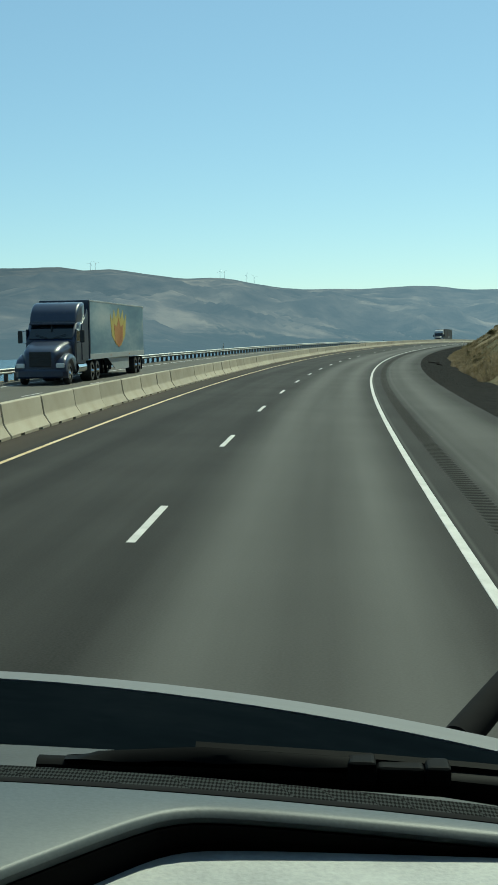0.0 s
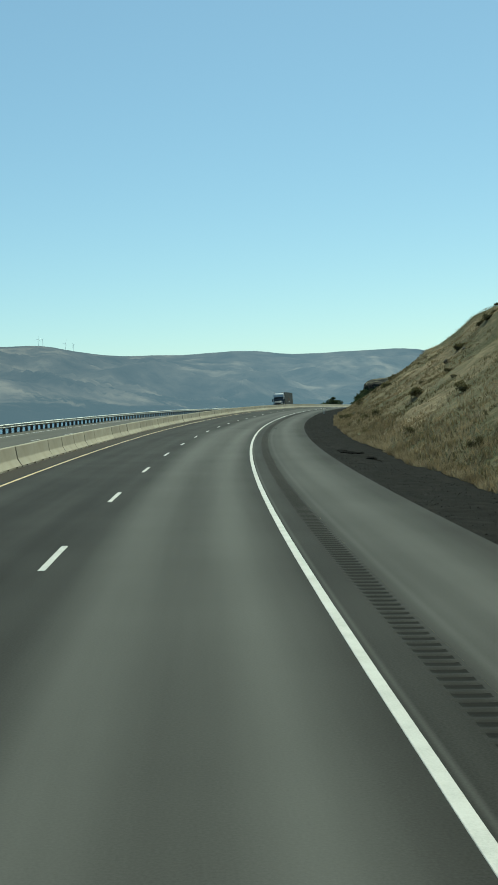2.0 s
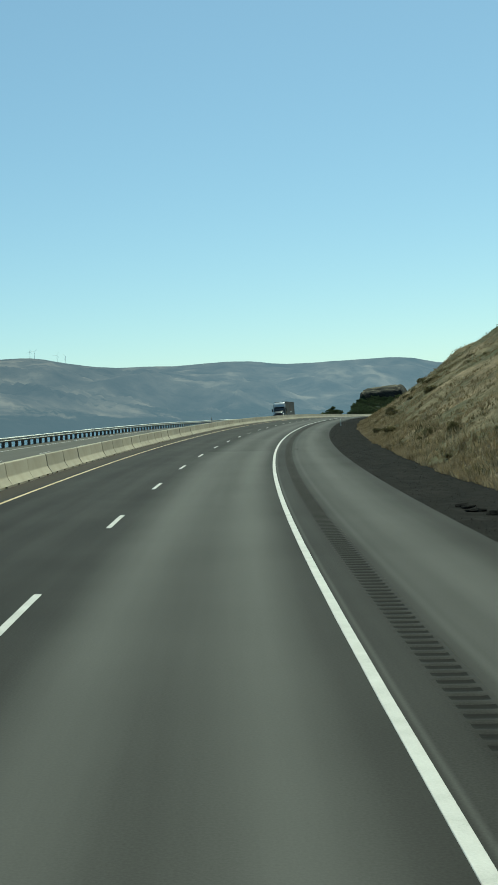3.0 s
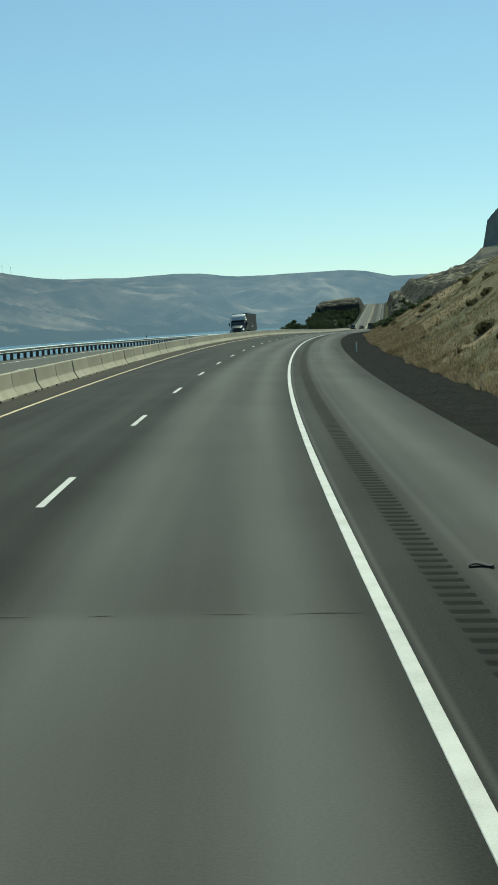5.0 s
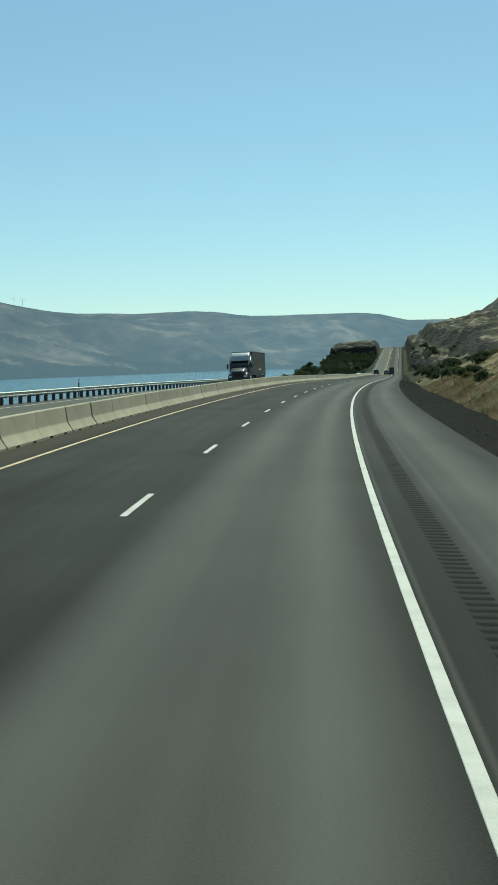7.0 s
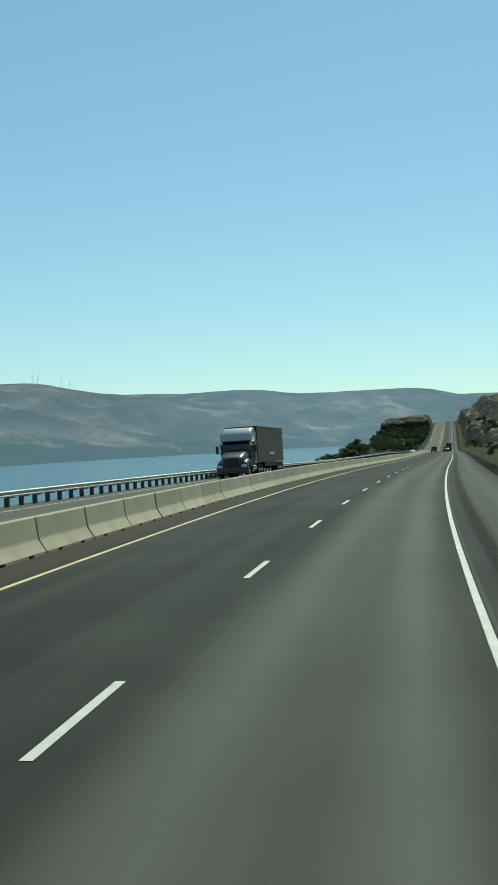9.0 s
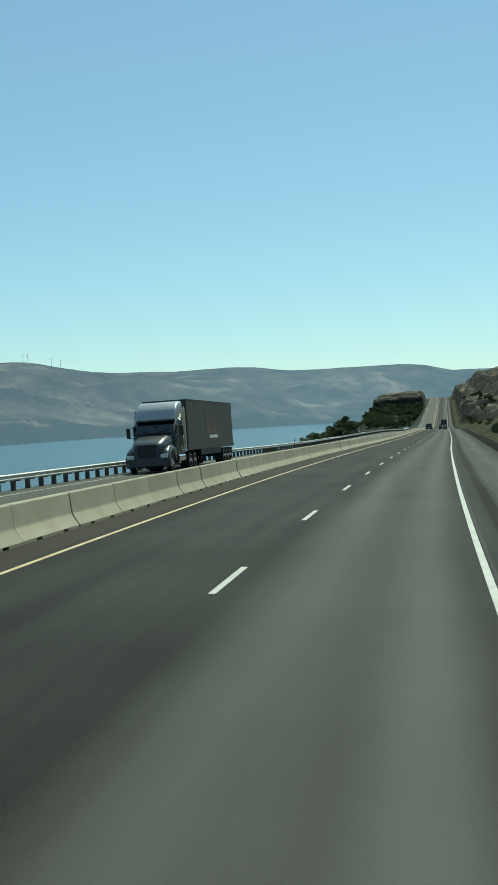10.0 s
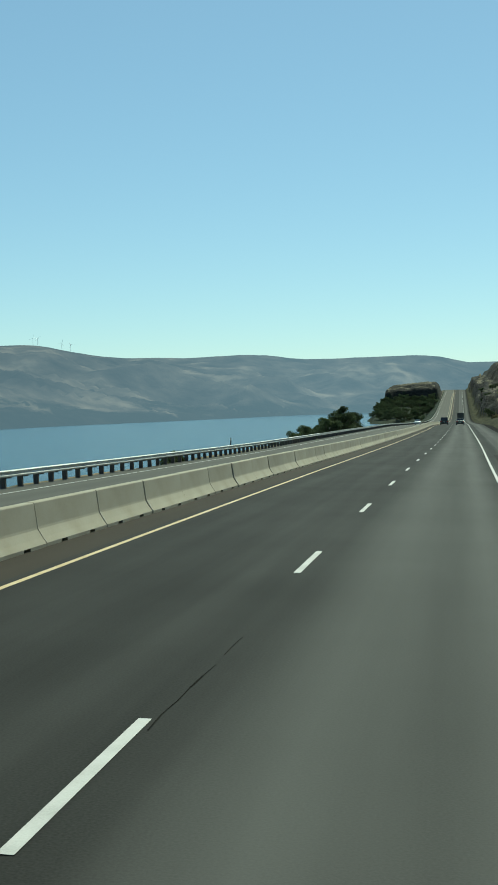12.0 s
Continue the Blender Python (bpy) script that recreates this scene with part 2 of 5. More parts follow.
def crag():
    """Dark basalt faces with pale dry grass and rubble on the ledges between them, sun and shade also coloured in."""
    m = material("crag", [(0.013, 0.0135, 0.013), (0.024, 0.023, 0.020), (0.040, 0.036, 0.030), (0.085, 0.072, 0.055)], low=0.36, high=0.70, scale=0.06, rough=0.95, bump=1.0, bump_scale=0.5,
                 detail=8, fine=0.42, stretch=(1, 0.45, 1.6), spec=0.1)
    n, l = m.node_tree.nodes, m.node_tree.links
    b = n["Principled BSDF"]
    n["Bump"].inputs["Distance"].default_value = 1.0
    rock = b.inputs["Base Color"].links[0].from_socket
    tc, patch, ramp = n.new("ShaderNodeTexCoord"), n.new("ShaderNodeTexNoise"), n.new("ShaderNodeValToRGB")
    patch.inputs["Scale"].default_value, patch.inputs["Detail"].default_value = 0.09, 6
    l.new(tc.outputs["Object"], patch.inputs["Vector"]); l.new(patch.outputs["Fac"], ramp.inputs["Fac"])
    e = ramp.color_ramp.elements
    e.new(0.5)
    for i, (at_, c) in enumerate(((0.38, (0.034, 0.036, 0.022)), (0.52, (0.085, 0.074, 0.050)), (0.70, (0.22, 0.19, 0.145)))):
        e[i].position, e[i].color = at_, (*c, 1)
    # pale by upward normal: sunlit tops and shaded faces in colour, besides the grass
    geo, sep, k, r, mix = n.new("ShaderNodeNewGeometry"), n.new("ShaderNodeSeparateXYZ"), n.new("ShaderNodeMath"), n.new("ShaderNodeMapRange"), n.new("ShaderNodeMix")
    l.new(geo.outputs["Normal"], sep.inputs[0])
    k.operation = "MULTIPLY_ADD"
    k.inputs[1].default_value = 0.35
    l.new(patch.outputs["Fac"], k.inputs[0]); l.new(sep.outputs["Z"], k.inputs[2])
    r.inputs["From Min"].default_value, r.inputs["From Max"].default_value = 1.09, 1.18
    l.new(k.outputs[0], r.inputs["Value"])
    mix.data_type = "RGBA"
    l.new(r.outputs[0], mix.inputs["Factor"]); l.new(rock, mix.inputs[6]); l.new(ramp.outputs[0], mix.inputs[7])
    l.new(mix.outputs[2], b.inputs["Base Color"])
    return m


M_CRAG = crag()
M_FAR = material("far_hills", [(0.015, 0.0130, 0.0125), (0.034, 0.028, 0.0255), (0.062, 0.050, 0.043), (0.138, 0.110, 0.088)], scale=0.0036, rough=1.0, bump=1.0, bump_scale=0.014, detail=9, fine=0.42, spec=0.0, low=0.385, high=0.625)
M_FAR.node_tree.nodes["Bump"].inputs["Distance"].default_value = 12


def basalt_shore(m):
    """Dark basalt scabland along the water, breaking up into the dry grass above it."""
    n, l = m.node_tree.nodes, m.node_tree.links
    b = n["Principled BSDF"]
    grass = b.inputs["Base Color"].links[0].from_socket
    tc, sep, mp, brk = n.new("ShaderNodeTexCoord"), n.new("ShaderNodeSeparateXYZ"), n.new("ShaderNodeMapping"), n.new("ShaderNodeTexNoise")
    mp.inputs["Scale"].default_value = (1, 1, 2.5)
    brk.inputs["Scale"].default_value, brk.inputs["Detail"].default_value, brk.inputs["Roughness"].default_value = 0.0075, 8, 0.62
    l.new(tc.outputs["Object"], sep.inputs[0]); l.new(tc.outputs["Object"], mp.inputs[0]); l.new(mp.outputs[0], brk.inputs["Vector"])
    k, r, mix = n.new("ShaderNodeMath"), n.new("ShaderNodeMapRange"), n.new("ShaderNodeMix")
    k.operation = "MULTIPLY_ADD"
    k.inputs[1].default_value = 115.0
    l.new(brk.outputs["Fac"], k.inputs[0]); l.new(sep.outputs["Z"], k.inputs[2])
    r.inputs["From Min"].default_value, r.inputs["From Max"].default_value = 79, 64
    r.inputs["To Max"].default_value = 0.92
    l.new(k.outputs[0], r.inputs["Value"])
    mix.data_type = "RGBA"
    mix.inputs[7].default_value = (0.0105, 0.0110, 0.0105, 1)
    l.new(r.outputs[0], mix.inputs["Factor"]); l.new(grass, mix.inputs[6]); l.new(mix.outputs[2], b.inputs["Base Color"])


basalt_shore(M_FAR)
M_FARCRAG = material("far_crag", [(0.012, 0.012, 0.011), (0.025, 0.023, 0.020), (0.10, 0.085, 0.06), (0.15, 0.125, 0.09)], scale=0.012, rough=1.0, bump=0.8, bump_scale=0.05, detail=8, stretch=(1, 1, 0.4), spec=0.0)
M_FARCRAG.node_tree.nodes["Bump"].inputs["Distance"].default_value = 6
for far_mat, air in ((M_FAR, 0.245), (M_FARCRAG, 0.045)):      # distant haze put in as a faint blue emission on the backdrop
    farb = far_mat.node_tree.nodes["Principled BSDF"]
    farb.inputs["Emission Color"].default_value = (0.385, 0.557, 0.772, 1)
    # haze emission grows towards +x, upstream, the far and palest end of the backdrop
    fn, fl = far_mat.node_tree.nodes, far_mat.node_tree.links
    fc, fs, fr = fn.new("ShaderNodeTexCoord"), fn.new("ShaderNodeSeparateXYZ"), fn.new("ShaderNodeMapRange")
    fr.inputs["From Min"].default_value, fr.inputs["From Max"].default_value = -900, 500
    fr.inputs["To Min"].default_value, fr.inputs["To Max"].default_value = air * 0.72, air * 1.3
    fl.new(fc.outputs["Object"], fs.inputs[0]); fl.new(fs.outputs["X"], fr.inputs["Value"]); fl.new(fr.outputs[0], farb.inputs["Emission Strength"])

# ------------------------------------------------------------- the line of the road
# s: metres along the near carriageway's right edge line; u: metres to the left of it
BEND_S = np.arange(-40, 561, 40.0)
BEND = np.array([0.10, 0.39, 0.683, 0.919, 0.957, 0.902, 0.768, 0.508, 0.633, 0.32, 0.043, 0.156, -0.085, -0.056, -0.014, 0.0]) * 1e-3
RISE_S = [-400, -40, 0, 40, 80, 120, 160, 200, 240, 280, 320, 360, 400, 440, 500, 560, 650, 800, 950, 1080, 1200, 1400, 1600, 1800, 1900, 2100, 2600]
RISE = [-0.4, -0.19, 0, 0.19, 0.27, 0.42, 0.63, 0.83, 1.04, 1.07, 1.04, 0.82, 0.48, 0.16, -0.25, -0.6, -1.0, -2.6, -4.0, -4.2, -1.6, 6.0, 14.0, 22.0, 23.2, 20.0, 5.0]
S = np.arange(-400.0, 2601.0, 1.0)
_turn = np.cumsum(np.interp(S, BEND_S, BEND, left=0.0, right=0.0))
_turn -= _turn[400]
_cx, _cy = np.cumsum(np.sin(_turn)), np.cumsum(np.cos(_turn))
_cx -= _cx[400]
_cy -= _cy[400]
_cz = np.convolve(np.pad(np.interp(S, RISE_S, RISE), 20, mode="edge"), np.ones(41) / 41, mode="valid")
EDGE, MEDIAN = -3.3, 8.55


def heading(s):
    return float(np.interp(s, S, _turn))


def bank(s):
    return float(np.interp(s, [400, 650], [0.034, 0.012]))


def cross(s):
    """Cross slope of the oncoming carriageway: banked in the bend, falling to the river beyond it."""
    return float(np.interp(s, [30, 60, 80, 105, 160, 200, 240, 270, 300, 330, 370, 410, 450, 540],
                           [-0.005, 0.006, 0.014, 0.022, 0.022, 0.017, 0.005, -0.010, -0.020, -0.026, -0.028, -0.034, -0.036, -0.012]))


def surface(s, u):
    """Height of the pavement."""
    b = bank(s)
    z = float(np.interp(s, S, _cz)) + b * min(max(u, EDGE), MEDIAN)
    if u > MEDIAN:
        z += cross(s) * (u - MEDIAN)
    return z


def at(s, u, z=0.0):
    """World place of (s, u), z above the level z = 0."""
    t = heading(s)
    return Vector((float(np.interp(s, S, _cx)) - u * math.cos(t), float(np.interp(s, S, _cy)) + u * math.sin(t), z))


def on_road(s, u, dz=0.0):
    return at(s, u, surface(s, u) + dz)


def road_pose(s, u, dz=0.0, turn=0.0):
    """Pose on the pavement: y along the road, x to its right."""
    m = Matrix.Translation(on_road(s, u, dz)) @ Matrix.Rotation(-heading(s) + radians(turn), 4, "Z")
    grade = math.atan((surface(s + 2, u) - surface(s - 2, u)) / 4)
    lean = math.atan((surface(s, u + 0.3) - surface(s, u - 0.3)) / 0.6) if abs(u - MEDIAN) > 0.5 else 0.0
    c = math.cos(radians(turn))
    return m @ Matrix.Rotation(grade * c, 4, "X") @ Matrix.Rotation(lean * c, 4, "Y")


# ------------------------------------------------------------- builders
def mesh_object(name, verts, faces, mat, uvs=None, smooth=False):
    me = bpy.data.meshes.new(name)
    me.from_pydata([tuple(v) for v in verts], [], faces)
    for m in (mat if isinstance(mat, (list, tuple)) else [mat]):
        me.materials.append(m)
    if uvs is not None:
        layer = me.uv_layers.new(name="UVMap")
        idx = np.empty(len(me.loops), dtype=np.int32)
        me.loops.foreach_get("vertex_index", idx)
        layer.data.foreach_set("uv", np.asarray(uvs, dtype=np.float32)[idx].ravel())
    if smooth:
        me.polygons.foreach_set("use_smooth", [True] * len(me.polygons))
    me.update()
    return new(name, me)


def grid_faces(rows, cols):
    """Faces of a sheet of rows along s and columns from right to left, facing up."""
    return [(i * cols + j, i * cols + j + 1, (i + 1) * cols + j + 1, (i + 1) * cols + j)[::-1] for i in range(rows - 1) for j in range(cols - 1)]


def strip(name, ss, us, height, mat, smooth=False):
    """A sheet over stations ss and offsets us, with height(s, u)."""
    verts = [at(s, u, height(s, u)) for s in ss for u in us]
    uvs = [(u, s) for s in ss for u in us]
    return mesh_object(name, verts, grid_faces(len(ss), len(us)), mat, uvs, smooth)


def from_bm(name, bm, mat, smooth=False):
    me = bpy.data.meshes.new(name)
    bmesh.ops.recalc_face_normals(bm, faces=bm.faces)
    bm.to_mesh(me)
    bm.free()
    me.materials.append(mat)
    if smooth:
        me.polygons.foreach_set("use_smooth", [True] * len(me.polygons))
        me.set_sharp_from_angle(angle=radians(42))
    return me


def part(name, bm, mat, parent, label="", smooth=False):
    ob = new(name, from_bm(name, bm, mat, smooth) if isinstance(bm, bmesh.types.BMesh) else bm)
    ob.parent = parent
    if label:
        tagged(ob, label)
    return ob


def box_bm(x0, x1, y0, y1, z0, z1, bevel=0.0, seg=2, bm=None):
    own = bm is None
    bm = bm or bmesh.new()
    r = bmesh.ops.create_cube(bm, size=1.0, matrix=Matrix.LocRotScale(((x0 + x1) / 2, (y0 + y1) / 2, (z0 + z1) / 2), None, (x1 - x0, y1 - y0, z1 - z0)))
    if bevel:
        es = list({e for v in r["verts"] for e in v.link_edges})
        bmesh.ops.bevel(bm, geom=es, offset=bevel, segments=seg, affect="EDGES", profile=0.6)
    return bm


def cyl_bm(p, q, r0, r1=None, n=12, bm=None):
    bm = bm or bmesh.new()
    p, q = Vector(p), Vector(q)
    m = Matrix.Translation((p + q) / 2) @ (q - p).to_track_quat("Z", "Y").to_matrix().to_4x4()
    bmesh.ops.create_cone(bm, cap_ends=True, segments=n, radius1=r0, radius2=r0 if r1 is None else r1, depth=(q - p).length, matrix=m)
    return bm


def loft_bm(sections, close=True):
    """Rings of equal length joined one to the next, ends capped."""
    bm = bmesh.new()
    rings = [[bm.verts.new(p) for p in ring] for ring in sections]
    n = len(rings[0])
    for a, b in zip(rings, rings[1:]):
        for i in range(n):
            bm.faces.new((a[i], a[(i + 1) % n], b[(i + 1) % n], b[i]))
    if close:
        bm.faces.new(rings[0][::-1])
        bm.faces.new(rings[-1])
    return bm


def round_ring(y, w, z0, z1, top, r, n=6):
    """Outline of a body at y: upright sides from z0, rounded shoulders up to the flat top."""
    arc = [(top + (w - top) * math.cos(radians(90 * k / n)), z1 - r + r * math.sin(radians(90 * k / n))) for k in range(n + 1)]
    right = [(w, z0)] + arc
    return [(-x, y, z) for x, z in right] + [(x, y, z) for x, z in right[::-1]]


def glide(sections, m=5):
    """The sections with soft ones put in between, so that the loft runs in curves."""
    out = []
    for i in range(len(sections) - 1):
        a, b = sections[i], sections[i + 1]
        z = sections[i - 1] if i else a
        c = sections[i + 2] if i + 2 < len(sections) else b
        for k in range(m):
            t = k / m
            ring = []
            for p0, p1, p2, p3 in zip(z, a, b, c):
                p0, p1, p2, p3 = Vector(p0), Vector(p1), Vector(p2), Vector(p3)
                ring.append(0.5 * (2 * p1 + (p2 - p0) * t + (2 * p0 - 5 * p1 + 4 * p2 - p3) * t * t + (3 * p1 - p0 - 3 * p2 + p3) * t ** 3))
            out.append(ring)
    return out + [sections[-1]]


def fbm(x, y, z=0.0, octaves=4):
    return noise.fractal(Vector((x, y, z)), 1.0, 2.0, octaves)


def smooth01(a, b, x):
    t = min(1.0, max(0.0, (x - a) / (b - a)))
    return t * t * (3 - 2 * t)


# ------------------------------------------------------------- pavement
near_s = list(np.arange(-400, -60, 20.0)) + list(np.arange(-60, 520, 4.0)) + list(np.arange(520, 1000, 10.0)) + list(np.arange(1000, 2200, 20.0))
RUM0, RUM1 = -0.88, -0.46
road = strip("road", near_s, [RUM1 + d for d in (0, 0.46, 1.2, 2.3, 3.4, 4.5, 5.6, 6.7, 7.42 - RUM1)], surface, M_ROAD)
tagged(road, "dark grey asphalt carriageway of a highway, banked through a bend", "road", kind="structure")
median = strip("median_strip", near_s, [7.42, 7.8, MEDIAN], surface, M_MEDIAN)
tagged(median, "brown dusty strip of asphalt at the foot of the barrier", "road shoulder", kind="structure")
shoulder = strip("shoulder", near_s, [EDGE, -2.7, -2.0, -1.4, RUM0], surface, M_ROAD)
tagged(shoulder, "paved grey asphalt shoulder beside the white edge line", "road shoulder", kind="structure")
rum_s = list(np.arange(-400, 0, 20.0)) + list(np.arange(0, 430, 0.305 / 8)) + list(np.arange(430, 2200, 20.0))


def rumble_height(s, u):
    if not 0.5 < s < 429:
        return surface(s, u)
    deep = smooth01(0, 0.10, min(u - RUM0, RUM1 - u))
    return surface(s, u) - 0.016 * deep * (0.5 + 0.5 * math.cos((s % 0.305) / 0.305 * 2 * math.pi))


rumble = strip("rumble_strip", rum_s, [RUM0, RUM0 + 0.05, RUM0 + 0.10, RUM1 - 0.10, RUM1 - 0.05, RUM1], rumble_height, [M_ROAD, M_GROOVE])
# shade and dirt of the milled dips are coloured in on their faces
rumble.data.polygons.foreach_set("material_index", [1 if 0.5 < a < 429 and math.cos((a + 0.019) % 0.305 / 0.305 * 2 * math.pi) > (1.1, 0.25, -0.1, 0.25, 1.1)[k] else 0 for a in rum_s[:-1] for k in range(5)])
tagged(rumble, "rumble strip of grooves milled into the asphalt shoulder", "rumble strip", kind="structure")
opposite = strip("opposite_road", near_s, [MEDIAN, 9.6, 11.0, 13.0, 15.0, 16.6, 17.5, 18.6], surface, M_ROAD2)
tagged(opposite, "grey asphalt carriageway for oncoming traffic behind a barrier", "road", kind="structure")


def line(name, ss, u, width, mat, label):
    """A painted line: a thin slab on the pavement."""
    h = lambda s, x: surface(s, x) + (0.005 if abs(x - u) < width / 2 - 0.003 else 0.0005)
    ob = strip(name, ss, [u - width / 2, u - width / 2 + 0.004, u, u + width / 2 - 0.004, u + width / 2], h, mat)
    return tagged(ob, label, "road marking", kind="structure")


YEL, DASH_U = 7.2, 3.66
line("edge_line", near_s, 0.0, 0.118, M_WHITE, "solid white edge line painted along the shoulder")
line("yellow_line", near_s, YEL, 0.095, M_YELLOW, "solid yellow line painted beside the concrete barrier")
line("yellow_line", near_s, 9.75, 0.1, M_YELLOW, "solid yellow line on the oncoming side of the barrier")
line("edge_line", near_s, 16.75, 0.108, M_WHITE, "solid white edge line of the oncoming carriageway")


def dashes(u, first, start, end, parent):
    s = first
    while s < end:
        if s > start:
            ss = [s + x for x in (0, 1.0, 2.05, 3.05)]
            ob = strip("lane_dash", ss, [u - 0.052, u, u + 0.052], lambda a, b: surface(a, b) + 0.006, M_WHITE)
            ob.parent = parent
        s += 12.19


dashes(DASH_U, 13.97 - 12.19 * 5, -50, 1200, road)
dashes(13.2, 11.0 - 12.19 * 5, -50, 1200, opposite)

verts, faces = [], []
for a in np.arange(-40, 460, 0.5):
    if (fbm(a * 0.03, 40.0) > 0.34 or 357.5 < a < 362) and fbm(a * 0.8, 12.0) > -0.2:
        w = 0.004 + 0.008 * abs(fbm(a * 0.9, 3.0))
        b = len(verts)
        verts += [on_road(a + da, 3.55 + du + 0.03 * fbm((a + da) * 0.3, 8.0) + 0.03 * fbm((a + da) * 1.7, 5.0), 0.004) for da in (0, 0.5) for du in (-w, w)]
        faces.append((b, b + 2, b + 3, b + 1))
seam = mesh_object("tar_seam", verts, faces, M_GRAVEL)
tagged(seam, "thin broken dark tar seam between the lanes", "road seam", kind="structure")

verts, faces = [], []
for a0, a1 in ((0.15, 0.8), (1.0, 1.45), (2.1, 2.35), (2.7, 3.5)):
    us = np.linspace(a0, a1, 7)
    b = len(verts)
    for i, u in enumerate(us):
        w = 0.006 * math.sin(math.pi * i / 6) + 0.001
        mid = 154.3 + 0.03 * fbm(u * 3, 2.0)
        verts += [on_road(mid - w, u, 0.004), on_road(mid + w, u, 0.004)]
    faces += [(b + 2 * i, b + 2 * i + 1, b + 2 * i + 3, b + 2 * i + 2) for i in range(6)]
joint = mesh_object("pavement_joint", verts, faces, M_GROOVE)
tagged(joint, "broken dark joint across the asphalt lane", "road seam", kind="structure")

# strip of dark gravel at the foot of the slope
def verge_edge(s):
    return -6.35 + float(np.interp(s, [290, 400], [0, 1.5])) + 0.35 * fbm(s * 0.09, 3.1) + 0.25 * fbm(s * 0.4, 7.7)


def gravel_height(s, u):
    z = surface(s, EDGE) - 0.03 - 0.05 * (EDGE - u)
    return z + 0.05 * fbm(s * 0.8, u * 1.1, 4.0)


gravel_s = list(np.arange(-400, -60, 20.0)) + [s for s in np.arange(-60, 520, 1.0)] + list(np.arange(520, 2200, 15.0))
verts, faces = [], []
for s in gravel_s:
    w = verge_edge(s) - 0.8
    for k in range(7):
        u = EDGE + 0.01 + (w - EDGE) * (1 - k / 6) ** 1.3
        verts.append(at(s, u, gravel_height(s, u) if k < 6 else surface(s, EDGE) - 0.012))
gravel = mesh_object("gravel_verge", verts, grid_faces(len(gravel_s), 7), M_GRAVEL, smooth=True)
tagged(gravel, "strip of dark crushed gravel at the foot of the dry slope", "gravel", kind="structure")

# ------------------------------------------------------------- ground
WATER_Z = -8.0


def shore(s):
    return float(np.interp(s, [-400, 400, 560, 620, 720, 900, 1200, 1440, 1480, 1700, 1800, 2600], [36, 36, 38, 48, 50, 36, 30, 30, 92, 92, 60, 60]))


def right_ground(s, u):
    """Dry slope on the right: steep beside the bend, then low ground, then basalt hills beside the far cutting."""
    v = max(0.0, verge_edge(s) - u)
    base = surface(s, EDGE) - 0.18
    top = float(np.interp(s, [-400, 190, 235, 290, 350, 430, 600], [62, 60, 40, 17, 6, 3.0, 2.5]))
    slope = 0.585 * v * (1 + 0.10 * fbm(s * 0.02, v * 0.03, 2.0))
    h = top * (1 - math.exp(-slope / top)) if top < 30 else min(slope, top + (slope - top) * 0.25 if slope > top else slope)
    lump = fbm(s * 0.07, v * 0.09, 9.0) * min(1.6, v * 0.12) + 0.22 * fbm(s * 0.5, v * 0.5, 5.0) * min(1.0, v)
    # basalt hills
    k = smooth01(560, 1040, s)
    if k > 0:
        vv = max(0.0, v - (1 - k) * 40 - 2.0 - 3 * fbm(s * 0.02, 1.5))
        cliff = 9.0 * smooth01(0, 6, vv) + 8.5 * smooth01(16, 30, vv) + 0.25 * vv
        rough = (3.4 * fbm(s * 0.026, vv * 0.06, 3.0) + 2.6 * fbm(s * 0.075, vv * 0.13, 14.0)) * min(1, vv / 6)
        rocky = k * (cliff + rough + 1.6)
        # beds: each face ends in a sloping ledge
        q = rocky / 6.2 - 0.02 * vv + 0.55 * fbm(s * 0.016, vv * 0.03, 12.0)
        fl = math.floor(q)
        f = q - fl
        rocky += 6.2 * ((0.26 * f / 0.5 if f < 0.5 else 0.26 + 0.74 * smooth01(0.5, 0.88, f)) - f) * min(1.0, rocky / 5)
        h = max(h, rocky)
    return base + h + lump


def left_ground(s, u):
    """Bank down to the river, and the flat-topped basalt butte beside the far cutting."""
    base = surface(s, 18.6) - 0.06
    d = u - 18.6
    sh = shore(s)
    z = base - 0.10 * min(d, 2.0)
    z += (WATER_Z - 1.5 - z) * smooth01(1.5, sh - 18.6 + 3, d) + 0.5 * fbm(s * 0.05, u * 0.06, 1.0) * min(1, d / 4)
    ruin = 0.10 * fbm(s * 0.03, u * 0.05, 6.0) + 0.05 * fbm(s * 0.1, u * 0.16, 2.0)
    along = max((1570 - s) / 75, (s - 1700) / 75)
    e = max((u - 45) / 24, (47 - u) / 28, along) + ruin
    talus = 1 - max((u - 69 + 0.075 * max(0.0, 1497 - s)) / 12, (22.5 - u) / 3.5, (1497 - s) / 215, (s - 1740) / 60) - 0.6 * ruin
    if talus > -0.4:
        butte = 5.0 * min(1.0, max(0.0, (0.93 - e) / 0.22)) + 9.0 * (1 - smooth01(0.93, 1.0, e)) + 16 * min(1.0, talus)
        z = max(z, -5 + butte + 1.6 * fbm(s * 0.06, u * 0.07, 8.0) + 1.5 * max(-1, min(1, (s - 1570) / 75)) - 0.07 * (u - 48) * (e < 1))
    return z


g_s = list(np.arange(-400, -40, 20.0)) + list(np.arange(-40, 430, 2.5)) + list(np.arange(430, 560, 6.0)) + list(np.arange(560, 1050, 3.5)) + list(np.arange(1050, 1476, 6.0)) + list(np.arange(1476, 1530, 1.5)) + list(np.arange(1530, 1700, 6.0)) + list(np.arange(1700, 2601, 30.0))
